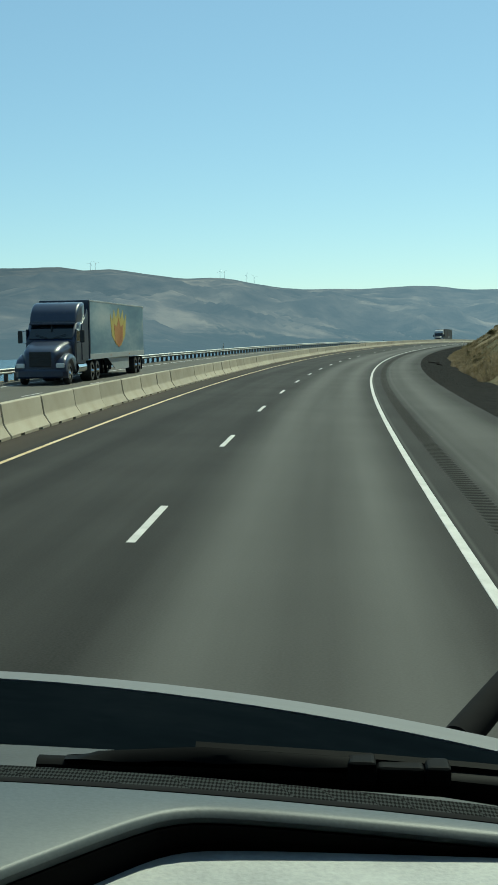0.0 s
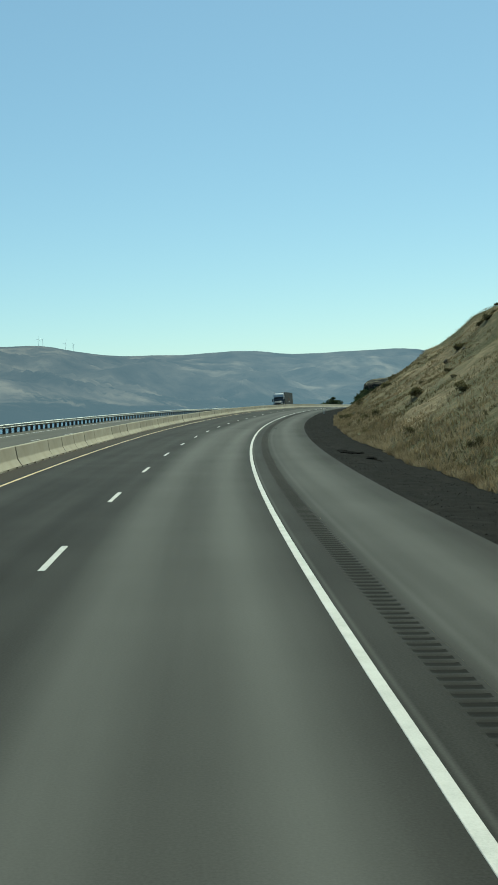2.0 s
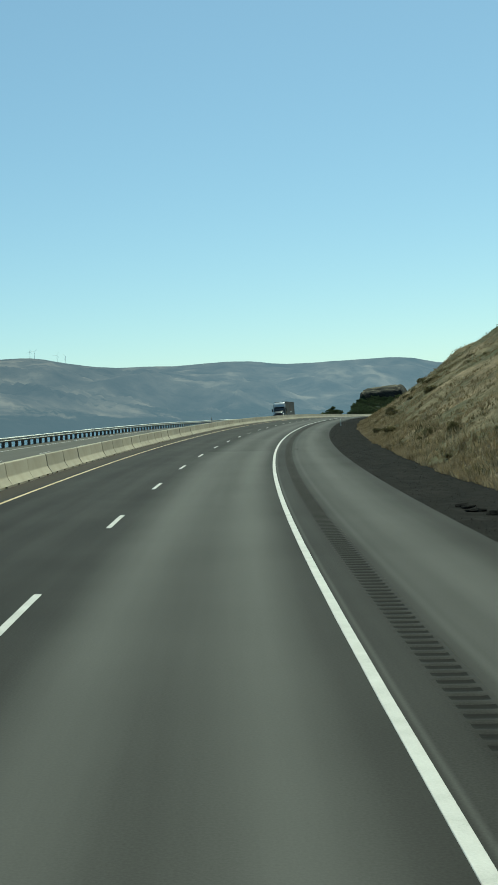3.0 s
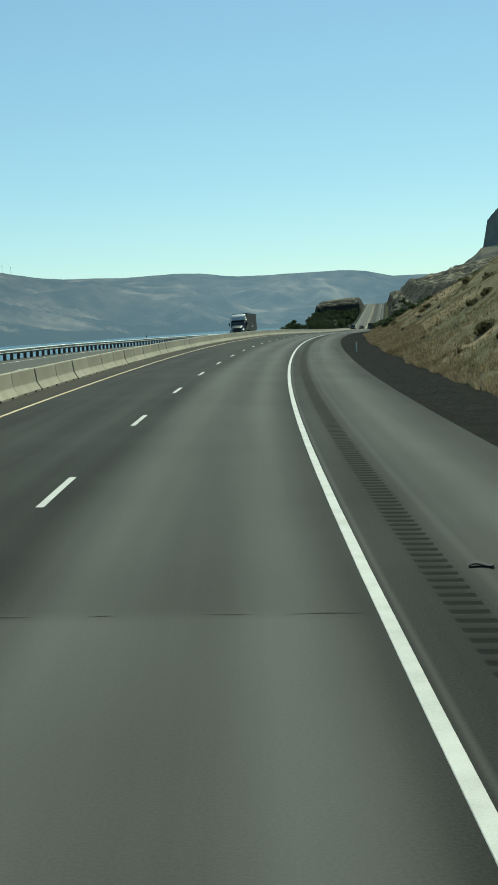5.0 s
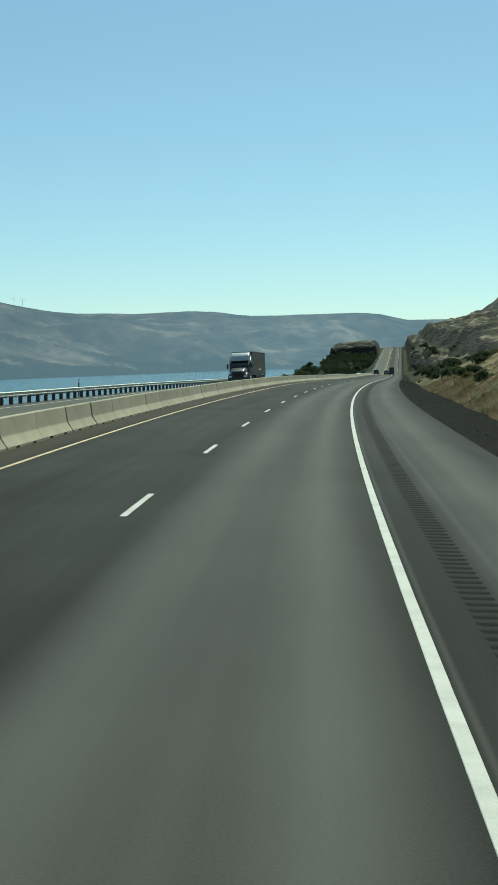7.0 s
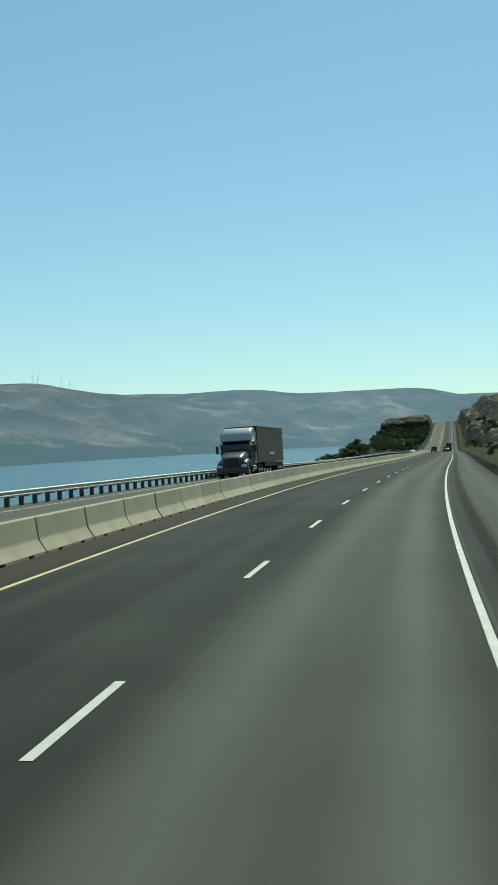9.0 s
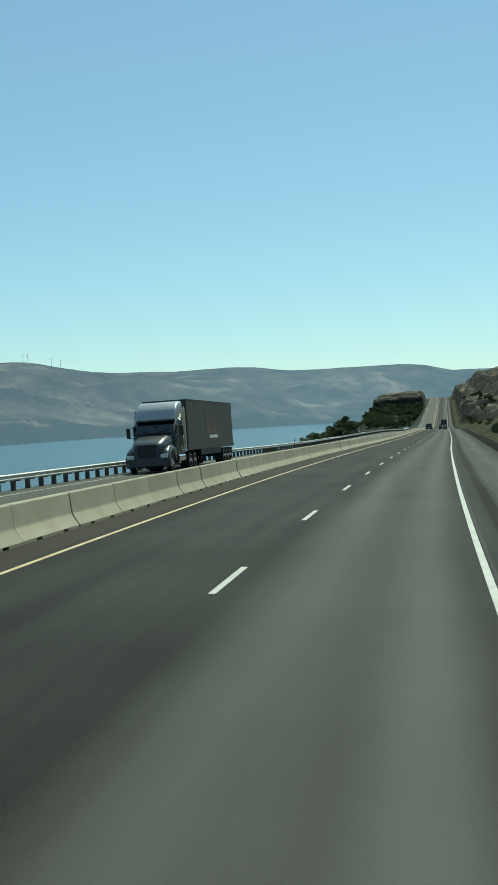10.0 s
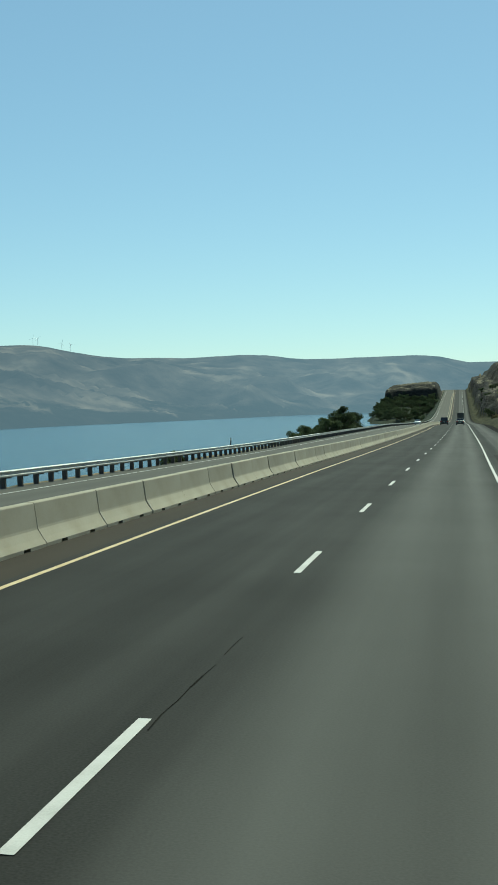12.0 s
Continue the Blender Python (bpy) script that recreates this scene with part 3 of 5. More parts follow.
g_r = [-900, -600, -420, -300, -220, -170, -140, -120, -106, -98, -94, -91, -88, -85, -80, -72, -64, -57, -51, -46, -42, -38.5, -35, -32, -29, -26.5, -24, -22, -20, -18.4,
       -17, -15.6, -14.4, -13.2, -12, -11, -10, -9.1, -8.3, -7.6, -7.0, -6.5, -6.0, -5.2]
g_l = [18.4, 18.8, 19.6, 20.6, 22, 23.5, 25, 27, 29, 31, 33.5, 36, 38, 40, 42, 44, 46, 48, 50, 52, 54, 56, 58, 60, 62, 64, 66, 67.5, 69, 70.5, 72, 74, 77, 80, 85, 95, 110, 130, 170, 240, 400]


def ground_height(s, u):
    if u < -5.0:
        return right_ground(s, u) if u < verge_edge(s) + 0.05 else gravel_height(s, u) - 0.12
    if u > 18.3:
        return left_ground(s, u) if u > 18.7 else surface(s, 18.6) - 0.05
    return surface(s, u) - 0.5


cols = g_r + [-4.0, 3.0, 10.0, 17.5] + g_l
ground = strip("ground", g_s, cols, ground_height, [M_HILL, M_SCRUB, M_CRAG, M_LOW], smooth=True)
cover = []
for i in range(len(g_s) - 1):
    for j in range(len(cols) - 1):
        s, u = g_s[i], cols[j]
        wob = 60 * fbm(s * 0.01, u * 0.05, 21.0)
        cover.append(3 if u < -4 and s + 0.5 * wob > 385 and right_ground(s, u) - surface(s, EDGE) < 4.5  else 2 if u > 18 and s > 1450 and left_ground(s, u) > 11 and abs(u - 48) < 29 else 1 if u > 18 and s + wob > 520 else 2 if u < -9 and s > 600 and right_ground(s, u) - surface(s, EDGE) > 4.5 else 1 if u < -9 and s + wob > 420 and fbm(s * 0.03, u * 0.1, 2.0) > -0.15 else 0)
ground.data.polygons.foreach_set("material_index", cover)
tagged(ground, "dry grassy hillside with basalt outcrops falling to a river", "hillside", kind="structure")

# ------------------------------------------------------------- river and the hills beyond
ORIGIN = Vector((20.0, 200.0))


def polar(az, r, z):
    return Vector((ORIGIN.x + math.sin(az) * r, ORIGIN.y + math.cos(az) * r, z))


az_w = np.linspace(-math.pi, math.pi, 97)
r_w = [0, 120, 400, 900, 1600, 2600, 3800]
river = mesh_object("water", [polar(a, r, WATER_Z) for a in az_w for r in r_w], [f[::-1] for f in grid_faces(len(az_w), len(r_w))], M_WATER)
tagged(river, "wide calm blue river below the highway", "river", kind="structure")


def far_shore(az):
    return float(np.interp(az, [-1.6, -0.5, -0.24, -0.117, 0.0, 0.06, 0.13, 0.25, 1.3], [800, 820, 900, 1080, 1650, 2050, 3000, 3500, 3500]))


def skyline(az):
    """Height of the crest over its distance."""
    h = float(np.interp(az, [-1.6, -0.6, -0.30, -0.24, -0.21, -0.19, -0.17, -0.15, -0.12, -0.11, -0.09, -0.08, -0.07, -0.05, -0.03, -0.015, 0.02, 0.03, 0.05, 0.07, 0.09, 0.10, 0.11, 0.12, 0.14, 0.16,
                                 0.20, 0.21, 0.22, 0.24, 0.27, 0.35, 0.6, 1.3],
                        [0.05, 0.056, 0.062, 0.0617, 0.0624, 0.0594, 0.0603, 0.0574, 0.0528, 0.0518, 0.0520, 0.0517, 0.0501, 0.0459, 0.0426, 0.0413, 0.0409, 0.0404, 0.0412, 0.0419, 0.0415, 0.0403, 0.0387, 0.0379,
                         0.0377, 0.0381, 0.0388, 0.0385, 0.0372, 0.0327, 0.0325, 0.036, 0.05, 0.05]))
    return h + 0.00022 * fbm(az * 60, 5.0)


def far_height(az, r):
    r0, crest = far_shore(az), 4250.0
    t = (r - r0) / (crest - r0)
    if t < 0:
        return WATER_Z - 3
    x, y = math.sin(az) * r * 0.001, math.cos(az) * r * 0.001
    bench = (8 + 5 * fbm(x * 4, y * 4, 3.0)) * smooth01(0, 70, r - r0) + (5.0 * fbm(x * 2.2, y * 2.2, 2.0) + 5.0 * fbm(x * 11, y * 11, 6.0)) * smooth01(0, 80, r - r0)
    rise = skyline(az) * crest + 3 - 11
    gully = noise.ridged_multi_fractal(Vector((x * 1.6, y * 1.6, 0.5)), 0.9, 2.1, 4, 1.0, 2.0)
    shape = t ** 1.35
    z = WATER_Z + bench + (rise - WATER_Z) * shape
    z += (60 * (gully - 1.1) + 42 * fbm(x * 1.3, y * 1.3, 1.0)) * math.sin(min(1, t) * math.pi) ** 0.8 * (0.4 + t) * smooth01(0.02, 0.14, t)
    knolls = noise.ridged_multi_fractal(Vector((x * 4.5, y * 4.5, 2.5)), 0.9, 2.1, 2, 1.0, 2.0)
    z += 22 * (knolls - 1.0) * smooth01(0.015, 0.10, t) * (1 - smooth01(0.30, 0.65, t))
    limit = (skyline(az) * 0.97 * r + 3)
    z = min(z, limit) if t < 0.97 else z
    return z


az_h = np.concatenate([np.linspace(-math.pi, -1.62, 40), np.linspace(-1.6, -0.32, 50), np.linspace(-0.315, 0.42, 420), np.linspace(0.43, 1.3, 40), np.linspace(1.32, math.pi, 40)])
t_h = [-0.02, 0.0, 0.008, 0.02, 0.035, 0.055, 0.08] + list(np.linspace(0.11, 0.97, 70)) + [1.0, 1.02, 1.08]


def far_r(a, t):
    return far_shore(a) + t * (4250.0 - far_shore(a))


def far_z(a, t):
    if t > 1.01:
        return skyline(a) * 4250 * (0.98 if t < 1.05 else 0.7)
    if t == 1.0:
        return skyline(a) * 4250 + 3
    return far_height(a, far_r(a, t))


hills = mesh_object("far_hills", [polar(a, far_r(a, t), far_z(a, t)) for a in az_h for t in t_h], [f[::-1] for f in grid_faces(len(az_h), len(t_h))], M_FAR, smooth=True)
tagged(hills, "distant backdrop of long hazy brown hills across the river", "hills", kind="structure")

# a tall mesa far beyond the slope: talus, then a cliff up to a level top
def mesa_height(deg, r):
    top = math.tan(radians(float(np.interp(deg, [14.5, 16.8, 17.75, 17.85, 18.05, 18.4, 18.9, 20, 24, 30, 38, 44], [0.6, 2.1, 2.8, 3.0, 4.1, 4.55, 5.0, 5.4, 5.7, 5.4, 4.0, 0.6])))) * 2500
    foot = math.tan(radians(float(np.interp(deg, [14.5, 16.8, 17.75, 19, 24, 38, 44], [0.6, 2.1, 2.8, 3.1, 3.2, 2.4, 0.6])))) * 2500
    wob = 25 * fbm(deg * 0.5, 3.0)
    z = foot * smooth01(2080, 2470, r + wob) + (top - foot) * smooth01(2466, 2498, r + wob * 0.6)
    return z + 5 * fbm(deg * 1.1, r * 0.012, 4.0) * smooth01(2100, 2300, r) - 12 * (1 - smooth01(2080, 2150, r))


mesa_deg = np.concatenate([np.linspace(14.5, 17.7, 24), np.linspace(17.72, 19.2, 60), np.linspace(19.3, 44, 90)])
mesa_r = list(np.linspace(2060, 2440, 20)) + list(np.linspace(2450, 2520, 15)) + [2560, 2650, 2800, 3000]
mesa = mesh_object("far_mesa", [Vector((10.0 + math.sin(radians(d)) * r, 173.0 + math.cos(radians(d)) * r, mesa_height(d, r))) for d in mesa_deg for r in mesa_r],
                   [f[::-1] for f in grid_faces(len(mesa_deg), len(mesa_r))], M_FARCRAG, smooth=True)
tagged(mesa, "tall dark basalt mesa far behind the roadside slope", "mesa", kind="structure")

# ------------------------------------------------------------- concrete barrier
def barrier_mesh():
    """One precast safety-shape unit: flared foot, steep face, drain slots under the foot."""
    def ring(y, foot, inset=0.0):
        half = [(0.305, foot), (0.305, 0.060), (0.292, 0.080), (0.235, 0.160), (0.180, 0.250), (0.155, 0.295), (0.144, 0.335), (0.090, 0.735), (0.070, 0.755)]
        pts = [(x - inset, y, z - (inset if z > 0.5 else 0)) for x, z in half]
        return pts + [(-x, y, z) for x, _, z in pts[::-1]]
    ys = [(-1.885, 0, 0.02), (-1.865, 0, 0), (-1.06, 0, 0), (-1.05, 0.055, 0), (-0.72, 0.055, 0), (-0.71, 0, 0), (0.71, 0, 0), (0.72, 0.055, 0), (1.05, 0.055, 0),
          (1.06, 0, 0), (1.865, 0, 0), (1.885, 0, 0.02)]
    return loft_bm([ring(y, f, i) for y, f, i in ys])


BARRIER_U, UNIT = 8.55, 3.81
barrier_me = from_bm("concrete_barrier", barrier_mesh(), M_CONCRETE)
first = True
rng = random.Random(4)
for i in range(-8, 128):
    s = 0.4 + UNIT * (i + 0.5)
    ob = new("concrete_barrier", barrier_me)
    ob.matrix_world = road_pose(s, BARRIER_U + rng.uniform(-0.012, 0.012), -0.01, rng.uniform(-0.25, 0.25)) @ Matrix.Rotation(0.004 * rng.uniform(-1, 1), 4, "Y")
    tagged(ob, "precast cream concrete barrier unit standing between the carriageways", "barrier", "median barrier units")
verts, faces = [], []
prof = [(0.305, 0), (0.305, 0.07), (0.185, 0.26), (0.085, 0.75), (-0.085, 0.75), (-0.185, 0.26), (-0.305, 0.07), (-0.305, 0)]
for i in list(range(-100, -8)) + list(range(128, 440)):
    for y in (-1.885, 1.885):
        s = 0.4 + UNIT * (i + 0.5) + y
        verts += [on_road(s, BARRIER_U - x, z - 0.01) for x, z in prof]
    b = len(verts) - 16
    faces += [(b + k, b + (k + 1) % 8, b + 8 + (k + 1) % 8, b + 8 + k) for k in range(8)] + [tuple(range(b, b + 8))[::-1], tuple(range(b + 8, b + 16))]
tagged(mesh_object("distant_barriers", verts, faces, M_CONCRETE), "far run of cream concrete barrier units down the middle of the highway", "barrier", kind="stuff")

# ------------------------------------------------------------- guardrail
RAIL_U = 18.25
guardrail = tagged(new("guardrail"), "galvanised steel guardrail on dark posts along the river side", "guardrail")
guardrail.location = on_road(200, RAIL_U)
bpy.context.view_layer.update()
GINV = guardrail.matrix_world.inverted()


def wbeam_ring(s):
    prof = [(0.00, 0.70), (0.05, 0.685), (0.085, 0.66), (0.08, 0.63), (0.01, 0.585), (0.01, 0.555), (0.08, 0.51), (0.085, 0.48), (0.06, 0.45), (0.0, 0.43)]
    back = [(x - 0.012, z) for x, z in prof[::-1]]
    return [GINV @ on_road(s, RAIL_U - 0.12 - x, z) for x, z in prof + back]


post_me = from_bm("post", box_bm(-0.30, -0.10, -0.085, 0.085, -0.25, 0.66, 0.012, 1), M_POST)
block_me = from_bm("block", box_bm(-0.10, 0.12, -0.085, 0.085, 0.38, 0.66, 0.008, 1), M_POST)
s = -20.0
k = 0
while s < 500:
    if k % 2 == 0:
        part("rail", loft_bm([wbeam_ring(s + d) for d in (0.0, 1.27, 2.54, 3.80)]), M_STEEL, guardrail)
    for nm, me in (("post", post_me), ("block", block_me)):
        o = part(nm, me, None, guardrail)
        o.matrix_local = GINV @ road_pose(s + 0.3, RAIL_U)
    s += 1.905
    k += 1
far_rail, far_posts = bmesh.new(), bmesh.new()
s = 500.0
while s < 1500:
    p = [on_road(s, RAIL_U - 0.12, z) for z in (0.43, 0.70)] + [on_road(s + 3.81, RAIL_U - 0.12, z) for z in (0.43, 0.70)]
    p += [x + Vector((0.08, 0, 0)) for x in p]
    v = [far_rail.verts.new(x) for x in p]
    for f in ((0, 1, 3, 2), (4, 6, 7, 5), (1, 5, 7, 3), (0, 2, 6, 4)):
        far_rail.faces.new([v[i] for i in f])
    for d in (0.0, 1.905):
        q = on_road(s + d, RAIL_U)
        box_bm(q.x - 0.08, q.x + 0.08, q.y - 0.1, q.y + 0.1, q.z - 0.2, q.z + 0.66, bm=far_posts)
    s += 3.81
tagged(new("distant_guardrail", from_bm("distant_guardrail", far_rail, M_STEEL)), "far run of steel guardrail along the river side", "guardrail", kind="stuff")
tagged(new("distant_guardrail_posts", from_bm("distant_guardrail_posts", far_posts, M_POST)), "far run of dark guardrail posts along the river side", "guardrail post", kind="stuff")


# ------------------------------------------------------------- roadside posts
M_PLASTIC = plain("white_plastic", (0.62, 0.62, 0.60), 0.5)
M_BROWN = plain("brown_plastic", (0.06, 0.045, 0.035), 0.6)
M_REFLECT = plain("reflector", (0.75, 0.72, 0.60), 0.25)


def marker_post(s, u, z, height=0.68, dark=False):
    ob = tagged(new("marker_post"), "dark slim marker post behind the guardrail" if dark else "slim white flexible marker post with a reflector in the gravel", "marker post",
                "roadside marker posts")
    ob.matrix_world = Matrix.Translation(at(s, u, z)) @ Matrix.Rotation(-heading(s), 4, "Z") @ Matrix.Rotation(0.03, 4, "Y")
    part("stake", box_bm(-0.045, 0.045, -0.012, 0.012, -0.2, height, 0.006, 1), M_BROWN if dark else M_PLASTIC, ob)
    part("reflector", box_bm(-0.04, 0.04, -0.018, -0.0125, height - 0.22, height - 0.05, 0.003, 1), M_REFLECT, ob, "pale reflector")
    return ob


for s in (227.5,):
    marker_post(s, -4.0, gravel_height(s, -4.0))
for s in (141, 290, 372, 445.7, 520):
    marker_post(s, 18.9, left_ground(s, 18.9), 1.3, True)

# ------------------------------------------------------------- vehicles
M_NAVY = plain("navy_paint", (0.008, 0.017, 0.045), 0.35, 0.0, 0.35)
M_RAIL = plain("pale_rail", (0.36, 0.38, 0.38), 0.45, 0.2)
M_GREYP = plain("grey_paint", (0.028, 0.031, 0.034), 0.35, 0.2, 0.3)
M_CHROME = plain("chrome", (0.60, 0.61, 0.62), 0.14, 1.0)
M_RUBBER = plain("rubber", (0.012, 0.012, 0.012), 0.85)
M_BLACK = plain("black_plastic", (0.012, 0.012, 0.013), 0.55)
M_GLASS = plain("dark_glass", (0.006, 0.010, 0.014), 0.06, 0.0, 0.5, dirt=0.05)
M_SILVER = plain("silver_paint", (0.36, 0.37, 0.375), 0.34, 0.3, 0.5)
M_LAMP = plain("lamp_lens", (0.55, 0.56, 0.55), 0.12, 0.0, 0.6)
M_RED = plain("tail_lens", (0.25, 0.012, 0.010), 0.2, 0.0, 0.5)
M_WHITEP = plain("white_paint", (0.62, 0.63, 0.62), 0.3, 0.0, 0.6)
M_DULL = plain("dull_dark_metal", (0.05, 0.05, 0.05), 0.5, 0.4)
M_ORANGE = material("orange_print", [(0.26, 0.10, 0.035), (0.40, 0.17, 0.05), (0.48, 0.27, 0.08)], scale=1.2, rough=0.5, bump=0.02)
M_RUST = material("faded_print", [(0.075, 0.055, 0.042), (0.12, 0.078, 0.054), (0.18, 0.118, 0.078)], scale=1.2, rough=0.6, bump=0.02)
M_YELLOWP = material("yellow_print", [(0.34, 0.26, 0.05), (0.46, 0.37, 0.09), (0.52, 0.43, 0.16)], scale=1.4, rough=0.5, bump=0.02)
M_TRAILER_GREY = material("grey_trailer", [(0.046, 0.045, 0.040), (0.058, 0.057, 0.050), (0.072, 0.070, 0.062)], scale=0.9, rough=0.5, bump=0.05, stretch=(1, 1, 0.4))
M_PRINT = material("sky_print", [(0.07, 0.14, 0.20), (0.14, 0.22, 0.27), (0.30, 0.36, 0.38), (0.42, 0.45, 0.44)], scale=0.28, rough=0.4, bump=0.02, stretch=(1, 0.5, 2.2), fine=0.12)


def wheel(parent, x, y, r, w, n=24):
    """A wheel with a hub, its axle across the vehicle."""
    side = 1 if x > 0 else -1
    tyre = bmesh.new()
    prof = [(r * 0.60, -w / 2), (r * 0.90, -w / 2), (r * 0.98, -w * 0.38), (r, -w * 0.2), (r, w * 0.2), (r * 0.98, w * 0.38), (r * 0.90, w / 2), (r * 0.60, w / 2)]
    rings = [[tyre.verts.new((x + a, y + q * math.cos(2 * math.pi * i / n), r + q * math.sin(2 * math.pi * i / n))) for q, a in prof] for i in range(n)]
    for i in range(n):
        for j in range(len(prof) - 1):
            tyre.faces.new((rings[i][j], rings[i][j + 1], rings[(i + 1) % n][j + 1], rings[(i + 1) % n][j]))
    w_ob = part("wheel", tyre, M_RUBBER, parent, smooth=True)
    rim = cyl_bm((x - w * 0.42, y, r), (x + w * 0.42, y, r), r * 0.60, n=18)
    cyl_bm((x + side * w * 0.40, y, r), (x + side * w * 0.62, y, r), r * 0.22, r * 0.16, 12, rim)
    part("rim", rim, M_CHROME, w_ob, "bright metal rim")


def semi_truck(s, u, label, paint, trailer_mats, stack=True, roof=None, axles=(-18.35, -19.6), skirt=((-10.0, 1.1), (-16.3, 1.1), (-16.3, 0.40), (-12.2, 0.40))):
    """Long-nosed tractor with sleeper cab and box trailer; its nose is at y = 0 and it points along +y."""
    T = tagged(new("semi_truck"), label, "truck")
    T.matrix_world = road_pose(s, u, 0.0, 180)
    roof = roof or paint

    def ring(y, w, z0, z1, top, r=0.12):
        return round_ring(y, w, z0, z1, top, r)

    part("hood", loft_bm(glide([ring(-0.10, 0.66, 0.62, 1.40, 0.46, 0.16), ring(-0.22, 0.78, 0.62, 1.56, 0.52, 0.24), ring(-0.55, 0.92, 0.66, 1.74, 0.58, 0.32), ring(-1.2, 1.00, 0.95, 1.92, 0.64, 0.36), ring(-2.15, 1.08, 0.95, 2.06, 0.72, 0.34)])), paint, T, "", True)
    for sx in (-1, 1):
        part("fender", loft_bm(glide([[(sx * x, y, z) for x, z in ((0.66, 0.62), (0.66, zt - 0.18), (0.70, zt - 0.07), (0.78, zt), (1.04, zt), (1.13, zt - 0.03), (1.19, zt - 0.11), (1.22, zt - 0.22), (1.22, min(zb, zt - 0.24)))]
                                for y, zt, zb in ((-0.12, 1.02, 0.62), (-0.35, 1.24, 0.70), (-0.85, 1.42, 1.12), (-1.35, 1.48, 1.18), (-1.85, 1.44, 0.80), (-2.2, 1.36, 0.55))])), paint, T, "", True)
        part("headlight", box_bm(sx * 0.94 - 0.2, sx * 0.94 + 0.2, -0.2, -0.045, 0.80, 1.02, 0.05), M_LAMP, T, "clear headlight")
        part("door", box_bm(sx * 1.20 - 0.03, sx * 1.20 + 0.03, -3.35, -2.30, 1.05, 2.62, 0.025), paint, T)
        part("side_window", box_bm(sx * 1.215 - 0.03, sx * 1.215 + 0.03, -3.25, -2.45, 2.0, 2.55, 0.02), M_GLASS, T, "dark side window")
        part("fuel_tank", cyl_bm((sx * 0.92, -2.75, 0.72), (sx * 0.92, -4.6, 0.72), 0.32, n=20), M_CHROME, T, "polished metal fuel tank", True)
        part("step", box_bm(sx * 1.12 - 0.13, sx * 1.12 + 0.13, -3.2, -2.45, 0.42, 0.47, 0.01), M_CHROME, T)
        m_ob = part("mirror", box_bm(sx * 1.52 - 0.11, sx * 1.52 + 0.11, -2.42, -2.30, 1.95, 2.55, 0.04), M_BLACK, T)
        part("mirror_arm", cyl_bm((sx * 1.22, -2.45, 2.55), (sx * 1.5, -2.36, 2.5), 0.02, n=8, bm=cyl_bm((sx * 1.22, -2.45, 1.95), (sx * 1.5, -2.36, 2.0), 0.02, n=8)), M_CHROME, m_ob)
        part("side_fairing", loft_bm([[(sx * 1.235 + d, y, z) for y, z in ((-3.5, 1.1), (-4.95, 1.1), (-4.98, 2.4), (-4.9, 3.5), (-4.75, 3.62), (-4.4, 3.3), (-3.6, 2.85), (-3.5, 2.7))] for d in (-0.02, 0.02)]), roof, T)
        if stack and sx > 0 or not stack:
            sx_x, sx_y, sx_top = (sx * 1.12, -4.5, 3.75) if stack else (sx * 1.36, -3.6, 3.5)
            pipe = cyl_bm((sx_x, sx_y, 1.2), (sx_x, sx_y, sx_top), 0.075, n=14)
            cyl_bm((sx_x, sx_y, 1.45), (sx_x, sx_y, 2.75), 0.115, n=16, bm=pipe)
            part("exhaust_stack", pipe, M_CHROME, T, "chrome exhaust stack", True)
    part("cab", loft_bm([ring(-2.15, 1.18, 0.95, 2.05, 0.9), ring(-2.22, 1.20, 0.95, 2.12, 0.95), ring(-2.78, 1.21, 0.95, 2.92, 1.0, 0.2), ring(-3.0, 1.215, 0.95, 2.99, 1.0, 0.2), ring(-3.4, 1.22, 0.95, 3.02, 1.0, 0.2), ring(-4.4, 1.22, 0.95, 3.05, 1.0, 0.2)]), paint, T, "", True)
    part("windshield", loft_bm([[(x, y + 0.012, z) for x in (-w, w)] + [(x, y - 0.05, z) for x in (w, -w)] for y, z, w in ((-2.19, 2.16, 1.06), (-2.45, 2.48, 1.05), (-2.70, 2.80, 1.0))]), M_GLASS, T, "dark raked windshield")
    part("sun_visor", box_bm(-1.1, 1.1, -2.72, -2.50, 2.82, 2.92, 0.03), paint, T)
    part("windshield_post", box_bm(-0.02, 0.02, -2.50, -2.42, 2.18, 2.80, 0.008, 1), M_BLACK, T)
    for k in range(5):
        part("roof_lamp", box_bm(-0.82 + k * 0.4, -0.74 + k * 0.4, -2.80, -2.74, 2.98, 3.03, 0.012), M_ORANGE, T, "amber roof lamp")
    for k in (-1, 1):
        part("wiper", cyl_bm((k * 0.15, -2.16, 2.20), (k * 0.75, -2.27, 2.36), 0.015, n=6), M_BLACK, T)
    part("roof_fairing", loft_bm(glide([ring(-2.72, 1.12, 2.90, 3.02, 1.00, 0.06), ring(-2.86, 1.14, 2.91, 3.24, 1.00, 0.10), ring(-3.10, 1.16, 2.92, 3.54, 1.01, 0.14), ring(-3.5, 1.18, 2.95, 3.80, 1.02, 0.16), ring(-3.9, 1.2, 2.96, 3.90, 1.03, 0.16), ring(-4.4, 1.2, 2.98, 3.94, 1.03, 0.16)])), roof, T, "", True)
    grille = part("grille", box_bm(-0.52, 0.52, -0.115, -0.06, 0.85, 1.55, 0.04), M_BLACK, T, "black grille")
    for i in range(6):
        part("grille_bar", box_bm(-0.47, 0.47, -0.062, -0.045, 0.90 + i * 0.10, 0.955 + i * 0.10, 0.006, 1), M_BLACK, grille)
